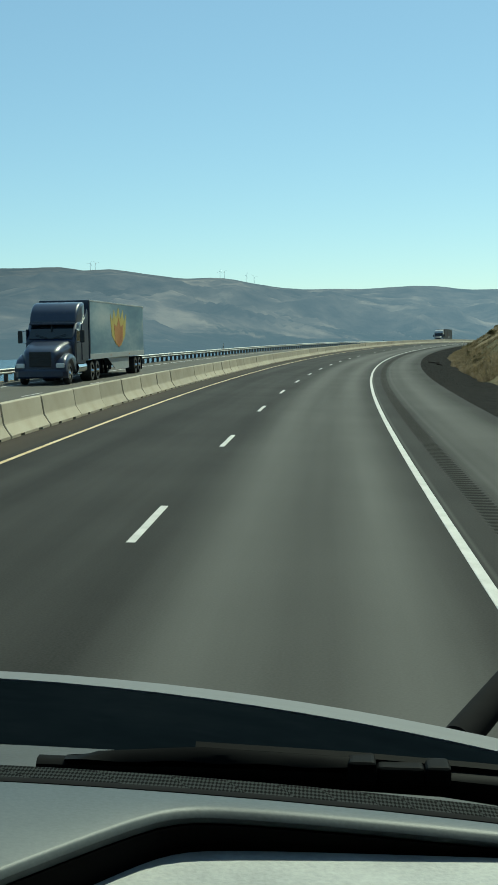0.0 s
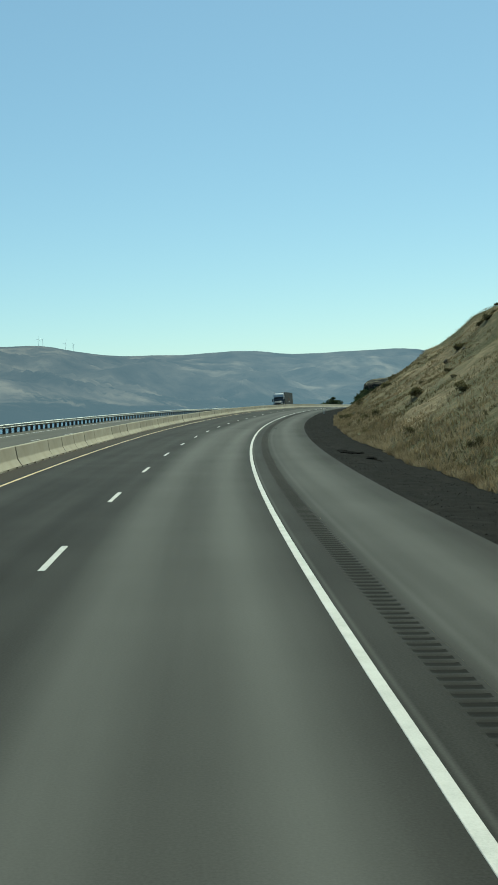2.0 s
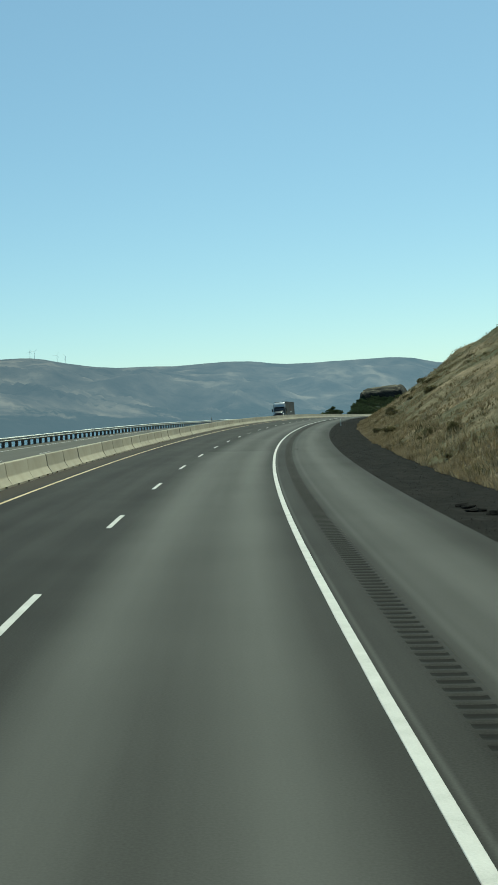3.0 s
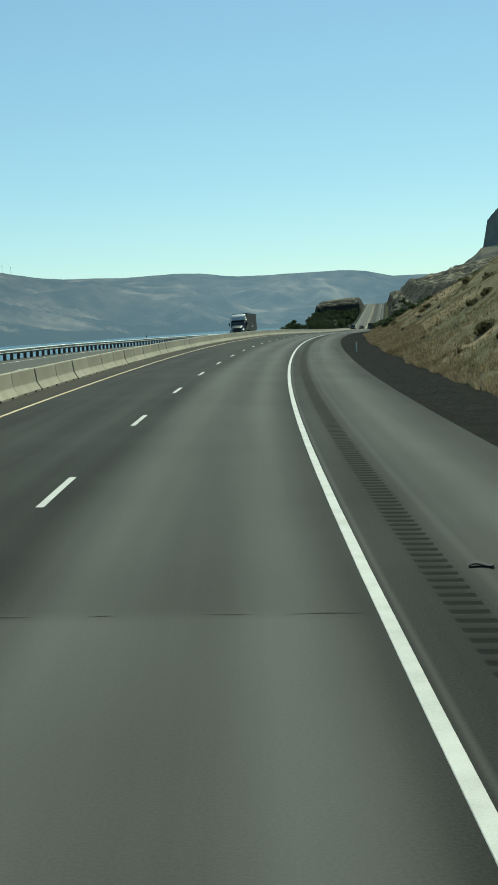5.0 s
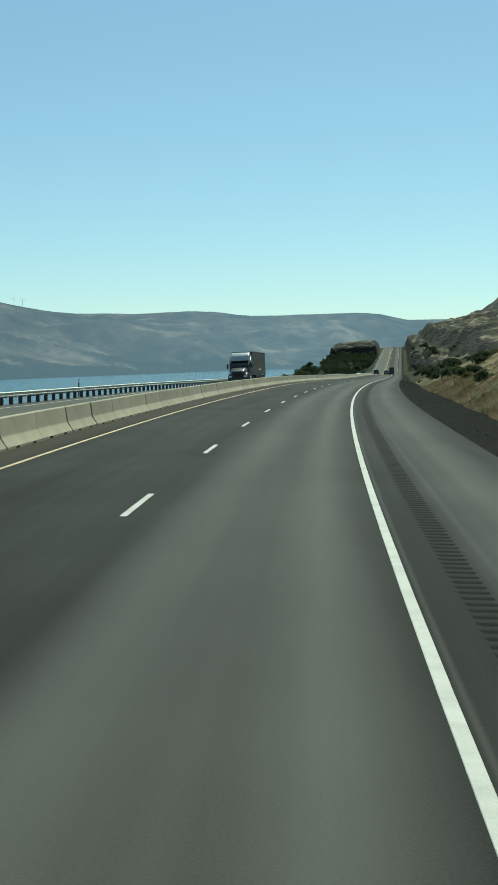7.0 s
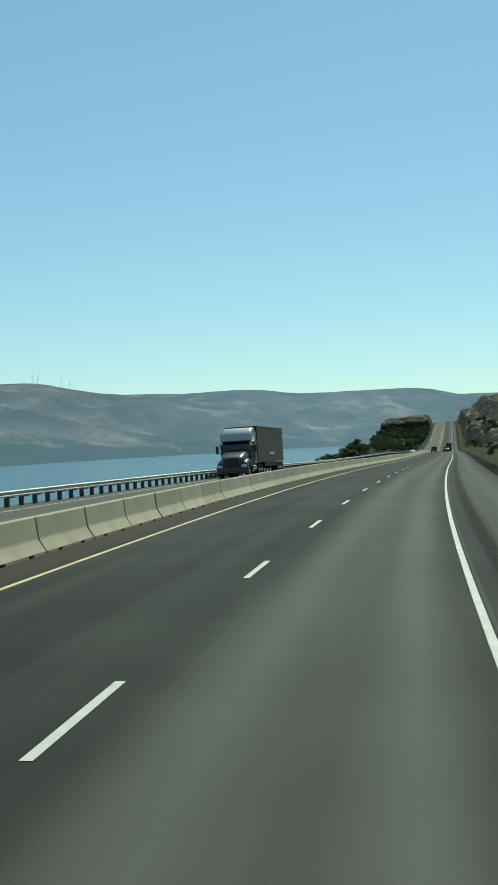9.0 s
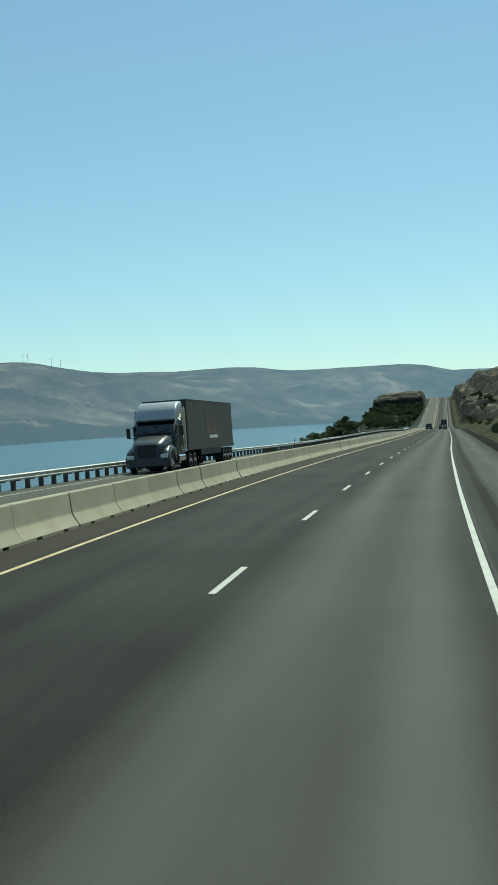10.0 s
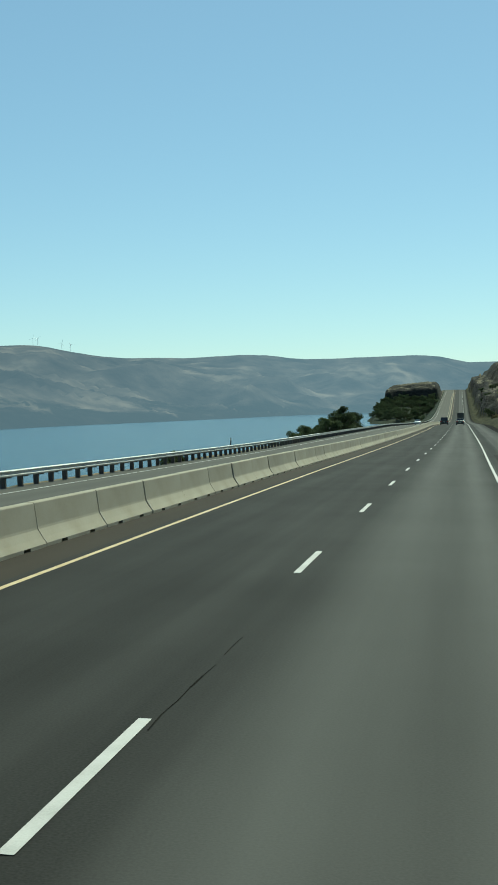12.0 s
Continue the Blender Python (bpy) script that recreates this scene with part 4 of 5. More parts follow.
    part("bumper", loft_bm([[(x, y, z) for y, z in ((yf - 0.02, 0.32), (yf + 0.05, 0.40), (yf + 0.05, 0.66), (yf - 0.02, 0.74), (yf - 0.14, 0.74), (yf - 0.14, 0.32))]
                            for x, yf in ((-1.24, -0.35), (-1.05, -0.12), (-0.5, -0.03), (0.5, -0.03), (1.05, -0.12), (1.24, -0.35))]), paint, T)
    part("chassis", box_bm(-0.45, 0.45, -7.6, -0.9, 0.62, 0.92, 0.02), M_BLACK, T)
    for sx in (-1, 1):
        wheel(T, sx * 1.03, -1.15, 0.51, 0.28)
        for y in (-5.75, -7.05):
            wheel(T, sx * 0.98, y, 0.51, 0.56)
    # trailer
    side, front, trim = trailer_mats
    body = part("trailer", box_bm(-1.27, 1.27, -21.2, -5.2, 1.12, 4.06, 0.04), front, T)
    for sx in (-1, 1):
        part("side_panel", box_bm(sx * 1.272 - 0.012, sx * 1.272 + 0.012, -21.1, -5.35, 1.36, 3.98, 0.006, 1), side, body)
        part("bottom_rail", box_bm(sx * 1.28 - 0.014, sx * 1.28 + 0.014, -21.2, -5.2, 1.08, 1.36, 0.006, 1), trim, body)
        part("top_rail", box_bm(sx * 1.28 - 0.012, sx * 1.28 + 0.012, -21.2, -5.2, 3.99, 4.07, 0.006, 1), trim, body)
        part("landing_leg", box_bm(sx * 0.7 - 0.07, sx * 0.7 + 0.07, -8.9, -8.7, 0.25, 1.12, 0.01), M_BLACK, body)
        part("side_skirt", loft_bm([[(sx * 1.2 + d, y, z) for y, z in skirt] for d in (-0.012, 0.012)]), trim, body)
        for y in axles:
            wheel(T, sx * 0.98, y, 0.51, 0.56)
        part("mud_flap", box_bm(sx * 0.98 - 0.3, sx * 0.98 + 0.3, -20.42, -20.40, 0.2, 1.0), M_RUBBER, body)
        for y in (-10.5, -16.0):
            part("side_lamp", box_bm(sx * 1.295 - 0.012, sx * 1.295 + 0.012, y - 0.08, y + 0.08, 1.19, 1.25, 0.004, 1), M_ORANGE, body)
    part("rear_bumper", box_bm(-1.1, 1.1, -21.15, -21.05, 0.45, 0.57, 0.01), M_BLACK, body)
    part("suspension", box_bm(-0.5, 0.5, -20.2, -17.7, 0.55, 1.1, 0.03), M_BLACK, body)
    return T, body


_, B1 = semi_truck(58.8, 15.3, "navy blue semi truck with a sky-printed trailer on the road", M_NAVY, (M_PRINT, M_NAVY, M_RAIL), True, M_NAVY)
for sx in (-1, 1):
    # a plain crest on the trailer's side
    part("badge", loft_bm([[(sx * 1.288 + d, y, z) for y, z in ((-15.3, 3.55), (-14.6, 3.05), (-14.2, 3.72), (-13.5, 3.2), (-12.9, 3.85), (-12.2, 3.2), (-11.6, 3.72), (-11.1, 3.05), (-10.5, 3.5), (-10.9, 2.3), (-12.2, 1.72), (-13.6, 1.72), (-14.9, 2.3))] for d in (-0.006, 0.006)]), M_YELLOWP, B1, "yellow printed crest")
    part("badge", loft_bm([[(sx * 1.297 + d, y, z) for y, z in ((-14.2, 2.9), (-13.5, 2.75), (-12.9, 3.25), (-12.3, 2.75), (-11.6, 2.9), (-11.8, 1.95), (-12.9, 1.62), (-14.0, 1.95))] for d in (-0.006, 0.006)]), M_ORANGE, B1, "orange printed panel")
T2, B2 = semi_truck(355.4, 15.7, "grey semi truck with a dark grey trailer on the road", M_GREYP, (M_TRAILER_GREY, M_BLACK, M_DULL), False, M_SILVER,
                    (-17.3, -18.5, -19.7), ((-9.4, 1.1), (-16.4, 1.1), (-16.4, 0.72), (-9.4, 0.72)))
T2.matrix_world = T2.matrix_world @ Matrix.Scale(0.962, 4)
for sx in (-1, 1):
    for y0, z0, h, lean in ((-11.6, 2.05, 1.55, 0.25), (-12.3, 1.98, 1.15, 0.1), (-13.1, 1.95, 0.95, -0.1), (-13.9, 1.98, 0.75, -0.15), (-14.6, 2.0, 0.5, -0.1)):
        outline = ((-0.36, 0.0), (0.36, 0.0), (0.42, h * 0.35), (0.26 + lean * 0.6, h * 0.68), (0.08 + lean, h), (-0.12 + lean * 0.6, h * 0.72), (-0.40, h * 0.40))
        part("badge", loft_bm([[(sx * 1.288 + d, y0 + yy, z0 + zz) for yy, zz in outline] for d in (-0.006, 0.006)]), M_RUST, B2, "faded rust-coloured printed flame")
    part("bar", box_bm(sx * 1.288 - 0.006, sx * 1.288 + 0.006, -15.0, -12.2, 1.72, 1.92), M_PLASTIC, B2, "pale lettering bar")


def car(s, u, label, category, paint, turn=0.0, length=4.7, width=1.85, height=1.72, box=False):
    """A passenger car, seen from afar: lofted body, glazed cabin, lamps, wheels."""
    C = tagged(new("car"), label, category, "cars on the highway")
    C.matrix_world = road_pose(s, u, 0.0, turn)
    w, L = width / 2, length / 2

    def ring(y, a, z0, z1, b):
        return round_ring(y, a, z0, z1, b, 0.12, 3)

    part("body", loft_bm([ring(-L, w * 0.90, 0.42, 0.98, w * 0.8), ring(-L + 0.12, w, 0.30, 1.06, w * 0.86), ring(-L * 0.3, w, 0.28, 1.08, w * 0.88), ring(L * 0.35, w, 0.28, 1.05, w * 0.88),
                          ring(L - 0.35, w * 0.97, 0.28, 0.92, w * 0.8), ring(L, w * 0.82, 0.38, 0.75, w * 0.7)]), paint, C, "", True)
    back = -L + 0.12 if box else -L + 0.55
    cabin = part("cabin", loft_bm([ring(back, w * 0.86, 1.02, 1.12, w * 0.8), ring(back + 0.3, w * 0.84, 1.02, height - 0.04, w * 0.66), ring(L * 0.05, w * 0.84, 1.02, height, w * 0.66), ring(L * 0.48, w * 0.84, 1.0, 1.1, w * 0.78)]), M_GLASS, C, "dark glazed cabin")
    part("roof", box_bm(-w * 0.68, w * 0.68, back + 0.3, L * 0.08, height - 0.03, height + 0.02, 0.015), paint, cabin)
    for sx in (-1, 1):
        part("tail_light", box_bm(sx * w * 0.78 - 0.13, sx * w * 0.78 + 0.13, -L - 0.005, -L + 0.08, 0.75, 0.98, 0.02), M_RED, C, "red tail light")
        part("headlight", box_bm(sx * w * 0.66 - 0.16, sx * w * 0.66 + 0.16, L - 0.12, L + 0.0, 0.58, 0.74, 0.02), M_LAMP, C, "clear headlight")
        part("mirror", box_bm(sx * (w + 0.09) - 0.08, sx * (w + 0.09) + 0.08, L * 0.3, L * 0.3 + 0.1, 1.0, 1.14, 0.02), paint, C)
        for y in (-L * 0.62, L * 0.62):
            wheel(C, sx * (w - 0.11), y, 0.34, 0.22, 16)
    part("rear_bumper", box_bm(-w * 0.9, w * 0.9, -L - 0.05, -L + 0.1, 0.36, 0.62, 0.04), M_BLACK, C)
    part("plate_bar", box_bm(-0.15, 0.15, -L - 0.062, -L - 0.05, 0.66, 0.76), M_PLASTIC, C)
    return C


M_DARKP = plain("dark_paint", (0.02, 0.024, 0.03), 0.25, 0.1, 0.7)
car(652, 5.5, "dark sport utility vehicle on the asphalt lane", "car", M_DARKP, height=1.78, box=True)
car(643, 1.85, "dark grey sedan beside a dark car on the asphalt lane", "car", M_GREYP, height=1.5)
car(752, 14.9, "white car coming the other way along the guardrail", "car", M_WHITEP, 180.0, height=1.55)


def box_truck(s, u):
    V = tagged(new("box_truck"), "dark box truck seen from behind on the asphalt", "truck")
    V.matrix_world = road_pose(s, u)
    body = part("box", box_bm(-1.28, 1.28, -6.0, 0.0, 1.0, 3.95, 0.04), M_TRAILER_GREY, V)
    for sx in (-1, 1):
        part("rear_door", box_bm(sx * 0.62 - 0.58, sx * 0.62 + 0.58, -6.03, -6.0, 1.1, 3.85, 0.01), M_TRAILER_GREY, body)
        part("tail_light", box_bm(sx * 1.0 - 0.12, sx * 1.0 + 0.12, -6.06, -6.0, 0.85, 1.0, 0.01), M_RED, V, "red tail light")
        wheel(V, sx * 0.98, -4.6, 0.5, 0.5)
        wheel(V, sx * 1.0, 1.6, 0.5, 0.28)
    part("cab", box_bm(-1.15, 1.15, 0.15, 2.4, 0.6, 2.8, 0.2, 3), M_DARKP, V)
    part("chassis", box_bm(-0.45, 0.45, -6.0, 1.8, 0.55, 1.0), M_BLACK, V)


box_truck(868, 1.85)

# ------------------------------------------------------------- plants
def leaf_cloud(bm, centre, radius, count, size, rg, squash=0.8):
    """Many small leaf blades scattered through a lumpy clump."""
    for _ in range(count):
        d = Vector((rg.gauss(0, 1), rg.gauss(0, 1), rg.gauss(0, 1))).normalized() * radius * (0.45 + 0.55 * rg.random() ** 0.5)
        p = Vector(centre) + Vector((d.x, d.y, d.z * squash))
        a = Vector((rg.uniform(-1, 1), rg.uniform(-1, 1), rg.uniform(-0.6, 1))).normalized() * size * rg.uniform(0.6, 1.3)
        b = a.cross(Vector((rg.uniform(-1, 1), rg.uniform(-1, 1), rg.uniform(-1, 1)))).normalized() * size * 0.55
        vs = [bm.verts.new(q) for q in (p - a, p - b * 0.9, p + a, p + b)]
        bm.faces.new(vs)


def tree_meshes(seed, height, spread):
    rg = random.Random(seed)
    trunk = cyl_bm((0, 0, -0.5), (0.1, 0.05, height * 0.45), 0.22, 0.13, 10)
    crown = bmesh.new()
    for i in range(9):
        a = i * 2.4 + rg.uniform(-0.4, 0.4)
        z0 = height * rg.uniform(0.22, 0.45)
        tip = Vector((math.cos(a) * spread * rg.uniform(0.4, 0.95), math.sin(a) * spread * rg.uniform(0.4, 0.95), height * rg.uniform(0.42, 0.9)))
        cyl_bm((0.05, 0.02, z0), tip, 0.09, 0.03, 7, trunk)
        for j in range(3):
            leaf_cloud(crown, tip + Vector((rg.uniform(-1, 1), rg.uniform(-1, 1), rg.uniform(-0.6, 0.6))) * spread * 0.28, spread * rg.uniform(0.22, 0.40), 110, 0.16, rg)
    leaf_cloud(crown, (0, 0, height * 0.72), spread * 0.55, 260, 0.17, rg)
    return from_bm("trunk", trunk, M_BARK), from_bm("crown", crown, M_TREE)


kinds = [tree_meshes(11, 5.2, 2.4), tree_meshes(12, 6.2, 2.2), tree_meshes(13, 4.2, 2.6)]


def tree(s, u, k, size, turn, label="rounded dark green tree on the bank below the guardrail", group="trees by the river"):
    ob = tagged(new("tree"), label, "tree", group)
    ob.matrix_world = Matrix.Translation(at(s, u, ground_height(s, u) - 0.9 * size)) @ Matrix.Rotation(turn, 4, "Z") @ Matrix.Scale(size, 4)
    part("trunk", kinds[k][0], None, ob)
    part("crown", kinds[k][1], None, ob)


rg = random.Random(21)
for i in range(38):
    s, u = rg.uniform(606, 700), 26.5 + 18.5 * rg.random()
    tree(s, u, i % 3, (1.10 - 0.42 * smooth01(33, 45, u)) * rg.uniform(0.8, 1.05), rg.uniform(0, 6))
for i in range(190):
    s = 1270 + 215 * rg.random() ** 0.8
    tree(s, 21.5 + (56 - 0.08 * (1485 - s)) * rg.random(), i % 3, rg.uniform(0.7, 1.25), rg.uniform(0, 6), "low dark green tree on the talus below the butte", "trees below the butte")
for i in range(22):
    tree(rg.uniform(1466, 1492), rg.uniform(24, 78), i % 3, rg.uniform(0.7, 1.3), rg.uniform(0, 6))
for i in range(14):
    tree(rg.uniform(880, 1250), rg.uniform(-22, -10.5), i % 3, rg.uniform(0.6, 1.1), rg.uniform(0, 6), "dark green tree growing at the edge of the basalt crag", "trees on the crag")
tree(398, 24.5, 2, 0.55, 1.0)
tree(402, 24.0, 2, 0.45, 3.0)


def bush_mesh(seed):
    rg = random.Random(seed)
    bm = bmesh.new()
    for i in range(7):
        a = rg.uniform(0, 6.3)
        tip = Vector((math.cos(a) * rg.uniform(0.1, 0.5), math.sin(a) * rg.uniform(0.1, 0.5), rg.uniform(0.10, 0.42)))
        leaf_cloud(bm, tip, rg.uniform(0.20, 0.34), 120, 0.075, rg)
    stem = cyl_bm((0, 0, -0.15), (0, 0, 0.2), 0.05, 0.03, 6)
    for i in range(4):
        cyl_bm((0, 0, 0.1), (rg.uniform(-0.4, 0.4), rg.uniform(-0.4, 0.4), 0.32), 0.025, 0.012, 5, stem)
    return from_bm("leaves", bm, M_GREEN), from_bm("stem", stem, M_BARK)


bushes = [bush_mesh(31 + i) for i in range(5)]
green_bushes = []
for b in bushes[:3]:
    me = b[0].copy()
    me.materials[0] = M_TREE
    green_bushes.append(me)
rg = random.Random(5)
for i in range(165):
    s = rg.uniform(70, 400)
    v = rg.random() ** 1.4 * 32 + 0.4
    u = verge_edge(s) - v
    ob = tagged(new("bush"), "grey-green sagebrush growing on the dry slope", "bush", "sagebrush on the slope")
    ob.matrix_world = Matrix.Translation(at(s, u, right_ground(s, u) - 0.06)) @ Matrix.Rotation(rg.uniform(0, 6), 4, "Z") @ Matrix.Scale(rg.uniform(0.30, 0.95) * (1 + v * 0.02), 4)
    part("leaves", bushes[i % 5][0], None, ob)
    part("stem", bushes[i % 5][1], None, ob)
for i in range(40):
    s = rg.uniform(430, 950)
    u = -8 - rg.random() * 25
    ob = tagged(new("bush"), "dark green bush on the low ground beside the shoulder", "bush", "bushes by the shoulder")
    ob.matrix_world = Matrix.Translation(at(s, u, right_ground(s, u) - 0.08)) @ Matrix.Rotation(rg.uniform(0, 6), 4, "Z") @ Matrix.Scale(rg.uniform(1.0, 2.8), 4)
    part("leaves", bushes[i % 5][0], None, ob)
    part("stem", bushes[i % 5][1], None, ob)

for i in range(90):
    s = rg.uniform(285, 520)
    u = verge_edge(s) - rg.uniform(1.5, 16)
    ob = tagged(new("bush"), "dense green bush among dry grass at the foot of the rocks", "bush", "green bushes below the rocks")
    ob.matrix_world = Matrix.Translation(at(s, u, right_ground(s, u) - 0.10)) @ Matrix.Rotation(rg.uniform(0, 6), 4, "Z") @ Matrix.Scale(rg.uniform(0.9, 2.0), 4)
    part("leaves", green_bushes[i % 3], None, ob)
    part("stem", bushes[i % 5][1], None, ob)

def rock_mesh(seed, mat, flat=0.75):
    bm = bmesh.new()
    bmesh.ops.create_icosphere(bm, subdivisions=2, radius=0.5)
    for v in bm.verts:
        k = 1 + 0.45 * noise.noise(v.co * 2.2 + Vector((seed, 0, 0)))
        v.co = Vector((v.co.x * 1.2 * k, v.co.y * k, v.co.z * flat * k))
    return from_bm("rock", bm, mat)


clods = [rock_mesh(40.0, M_GRAVEL, 0.4), rock_mesh(51.0, M_GRAVEL, 0.3)]

# loose stones on the dark verge
verts, faces = [], []
for i in range(15000):
    s = rg.uniform(60, 420)
    u = EDGE - 0.05 - rg.random() ** 0.8 * (EDGE - verge_edge(s) + 0.3)
    p, r = at(s, u, gravel_height(s, u) + 0.003), rg.uniform(0.008, 0.034)
    b = len(verts)
    verts += [p + Vector((r * rg.uniform(0.6, 1.2), 0.2 * r, 0)), p + Vector((0.2 * r, r * rg.uniform(0.6, 1.2), 0)), p - Vector((r * rg.uniform(0.6, 1.2), 0.1 * r, 0)),
              p - Vector((0.1 * r, r * rg.uniform(0.6, 1.2), 0)), p + Vector((0.1 * r, 0, r * rg.uniform(0.5, 1.0)))]
    faces += [(b + k, b + (k + 1) % 4, b + 4) for k in range(4)]
tagged(mesh_object("gravel_stones", verts, faces, M_STONE), "loose dark stones scattered over the gravel verge", "gravel", kind="stuff")

# a low bush behind the guardrail
for s, u, size in ((427.6, 19.7, 1.3), (429.4, 19.6, 1.65), (430.8, 19.9, 1.25)):
    ob = tagged(new("bush"), "low dark green bush showing behind the guardrail", "bush", "bushes behind the guardrail")
    ob.matrix_world = Matrix.Translation(at(s, u, left_ground(s, u) - 0.05)) @ Matrix.Rotation(s, 4, "Z") @ Matrix.Scale(size, 4)
    part("leaves", green_bushes[int(s) % 3], None, ob)
    part("stem", bushes[int(s) % 5][1], None, ob)

# clods of dark earth on the verge
for i in range(9):
    s = 106 + 11 * rg.random()
    u = -5.3 + (s - 106) * 0.1 + rg.uniform(-0.35, 0.35)
    ob = tagged(new("earth_clod", clods[i % 2]), "clod of dark earth lying on the gravel verge", "clod", "clods on the verge")
    ob.matrix_world = Matrix.Translation(at(s, u, gravel_height(s, u) + 0.02)) @ Matrix.Rotation(rg.uniform(0, 6), 4, "Z") @ Matrix.Scale(rg.uniform(0.15, 0.42), 4)

# a scrap of tyre tread on the shoulder
scrap = tagged(new("tyre_scrap"), "curled black scrap of tyre tread on the asphalt shoulder", "debris")
scrap.matrix_world = road_pose(156.1, -1.09, 0.004, 75)
part("tread", loft_bm([[(x + 0.05 * math.cos(a * 1.7), 0.13 * math.sin(a), dz + 0.012 * (1 + math.sin(a * 3.1))) for x, dz in ((-0.06, 0.0), (0.05, 0.0), (0.05, 0.014), (-0.06, 0.014))] for a in np.linspace(-1.1, 1.1, 9)]), M_RUBBER, scrap)

def grass_tufts(name, count, power, reach, low, high, seed, mat, label):
    """Bunches of thin blades on the slope, thickest at its foot."""
    rg = random.Random(seed)
    verts, faces = [], []
    for i in range(count):
        s = rg.uniform(70, 330)
        v = rg.random() ** power * reach - 0.25
        u = verge_edge(s) - v
        if fbm(s * 0.15, v * 0.2, 11.0 + seed) < -0.05 - 0.4 * (v < 2.5):
            continue
        p = at(s, u, (right_ground(s, u) if v > 0 else gravel_height(s, u)) - 0.02)
        h = rg.uniform(low, high) * (1.3 if v < 2 else 1.0)
        for k in range(4):
            a = rg.uniform(0, 6.3)
            lean = Vector((math.cos(a), math.sin(a), 0)) * h * rg.uniform(0.3, 0.9)
            side = Vector((-math.sin(a), math.cos(a), 0)) * rg.uniform(0.010, 0.028)
            q = p + Vector((rg.uniform(-0.12, 0.12), rg.uniform(-0.12, 0.12), 0))
            b = len(verts)
            verts += [q - side, q + side, q + lean + Vector((0, 0, h))]
            faces.append((b, b + 1, b + 2))
    tagged(mesh_object(name, verts, faces, mat), label, "grass", kind="stuff")


grass_tufts("dry_grass", 60000, 2.6, 26, 0.07, 0.24, 6, M_STRAW, "tufts of straw-coloured dry grass along the foot of the slope")
grass_tufts("olive_grass", 60000, 1.1, 36, 0.06, 0.26, 7, M_OLIVE, "low olive-brown grass and weeds over the dry slope")


rocks = [rock_mesh(i * 3.7, M_BASALT) for i in range(4)]
for i in range(34):
    s = rg.uniform(75, 400)
    v = rg.random() ** 1.2 * 30 + 0.2
    u = verge_edge(s) - v
    ob = tagged(new("rock", rocks[i % 4]), "rough basalt rock lying on the dry slope", "rock", "rocks on the slope")
    ob.matrix_world = Matrix.Translation(at(s, u, right_ground(s, u) + 0.02)) @ Euler((rg.uniform(-0.4, 0.4), rg.uniform(-0.4, 0.4), rg.uniform(0, 6))).to_matrix().to_4x4() @ Matrix.Scale(rg.uniform(0.2, 0.5), 4)


# ------------------------------------------------------------- wind turbines on the far crest
def wind_turbine(az, turn):
    ob = tagged(new("wind_turbine"), "tiny white wind turbine on the crest of the far hills", "wind turbine", "wind turbines")
    ob.matrix_world = Matrix.Translation(polar(az, 4250, skyline(az) * 4250 + 1)) @ Matrix.Rotation(-az, 4, "Z")
    part("tower", cyl_bm((0, 0, -2), (0, 0, 24), 0.6, 0.4, 8), M_WHITEP, ob)
    part("nacelle", box_bm(-0.8, 0.8, -1.8, 1.8, 23.4, 25.2, 0.3, 1), M_WHITEP, ob)
    for k in range(3):
        a = radians(turn + 120 * k)
        part("blade", cyl_bm((0, -2.0, 24.3), (math.sin(a) * 13, -2.0, 24.3 + math.cos(a) * 13), 0.4, 0.12, 5), M_WHITEP, ob)


for az, turn in ((-0.0815, 10), (-0.078, 50), (-0.0605, 25), (-0.054, 80), (-0.185, 30), (-0.181, 75)):
    wind_turbine(az, turn)

# ------------------------------------------------------------- the truck that carries the camera, as it stands at the start
M_DASH = material("grained_grey_plastic", [(0.048, 0.058, 0.066), (0.070, 0.082, 0.091), (0.090, 0.103, 0.112)], scale=5, rough=0.5, bump=0.02, bump_scale=260, spec=0.25)
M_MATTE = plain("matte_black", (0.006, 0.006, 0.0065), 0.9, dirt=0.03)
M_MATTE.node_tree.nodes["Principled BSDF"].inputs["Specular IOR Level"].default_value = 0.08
M_WIPER = plain("wiper_plastic", (0.006, 0.0065, 0.007), 0.6, dirt=0.03)
M_WIPER.node_tree.nodes["Principled BSDF"].inputs["Specular IOR Level"].default_value = 0.03
M_COWL = material("dusty_cowl", [(0.030, 0.031, 0.030), (0.046, 0.047, 0.046), (0.062, 0.063, 0.061)], scale=9, rough=0.6, bump=0.03, bump_scale=200, spec=0.3)
M_CABIN = plain("cabin_lining", (0.012, 0.0125, 0.013), 0.9)
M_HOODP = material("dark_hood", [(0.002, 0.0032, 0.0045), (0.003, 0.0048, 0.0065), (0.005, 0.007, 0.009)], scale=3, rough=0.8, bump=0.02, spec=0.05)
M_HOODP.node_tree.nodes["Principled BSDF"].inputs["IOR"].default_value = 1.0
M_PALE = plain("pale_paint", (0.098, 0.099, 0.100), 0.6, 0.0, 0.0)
M_TRAY = material("grained_pale_plastic", [(0.22, 0.23, 0.235), (0.30, 0.31, 0.312), (0.38, 0.39, 0.385)], scale=14, rough=0.6, bump=0.35, bump_scale=190, spec=0.3)
M_TRAY.node_tree.nodes["Bump"].inputs["Distance"].default_value = 0.002


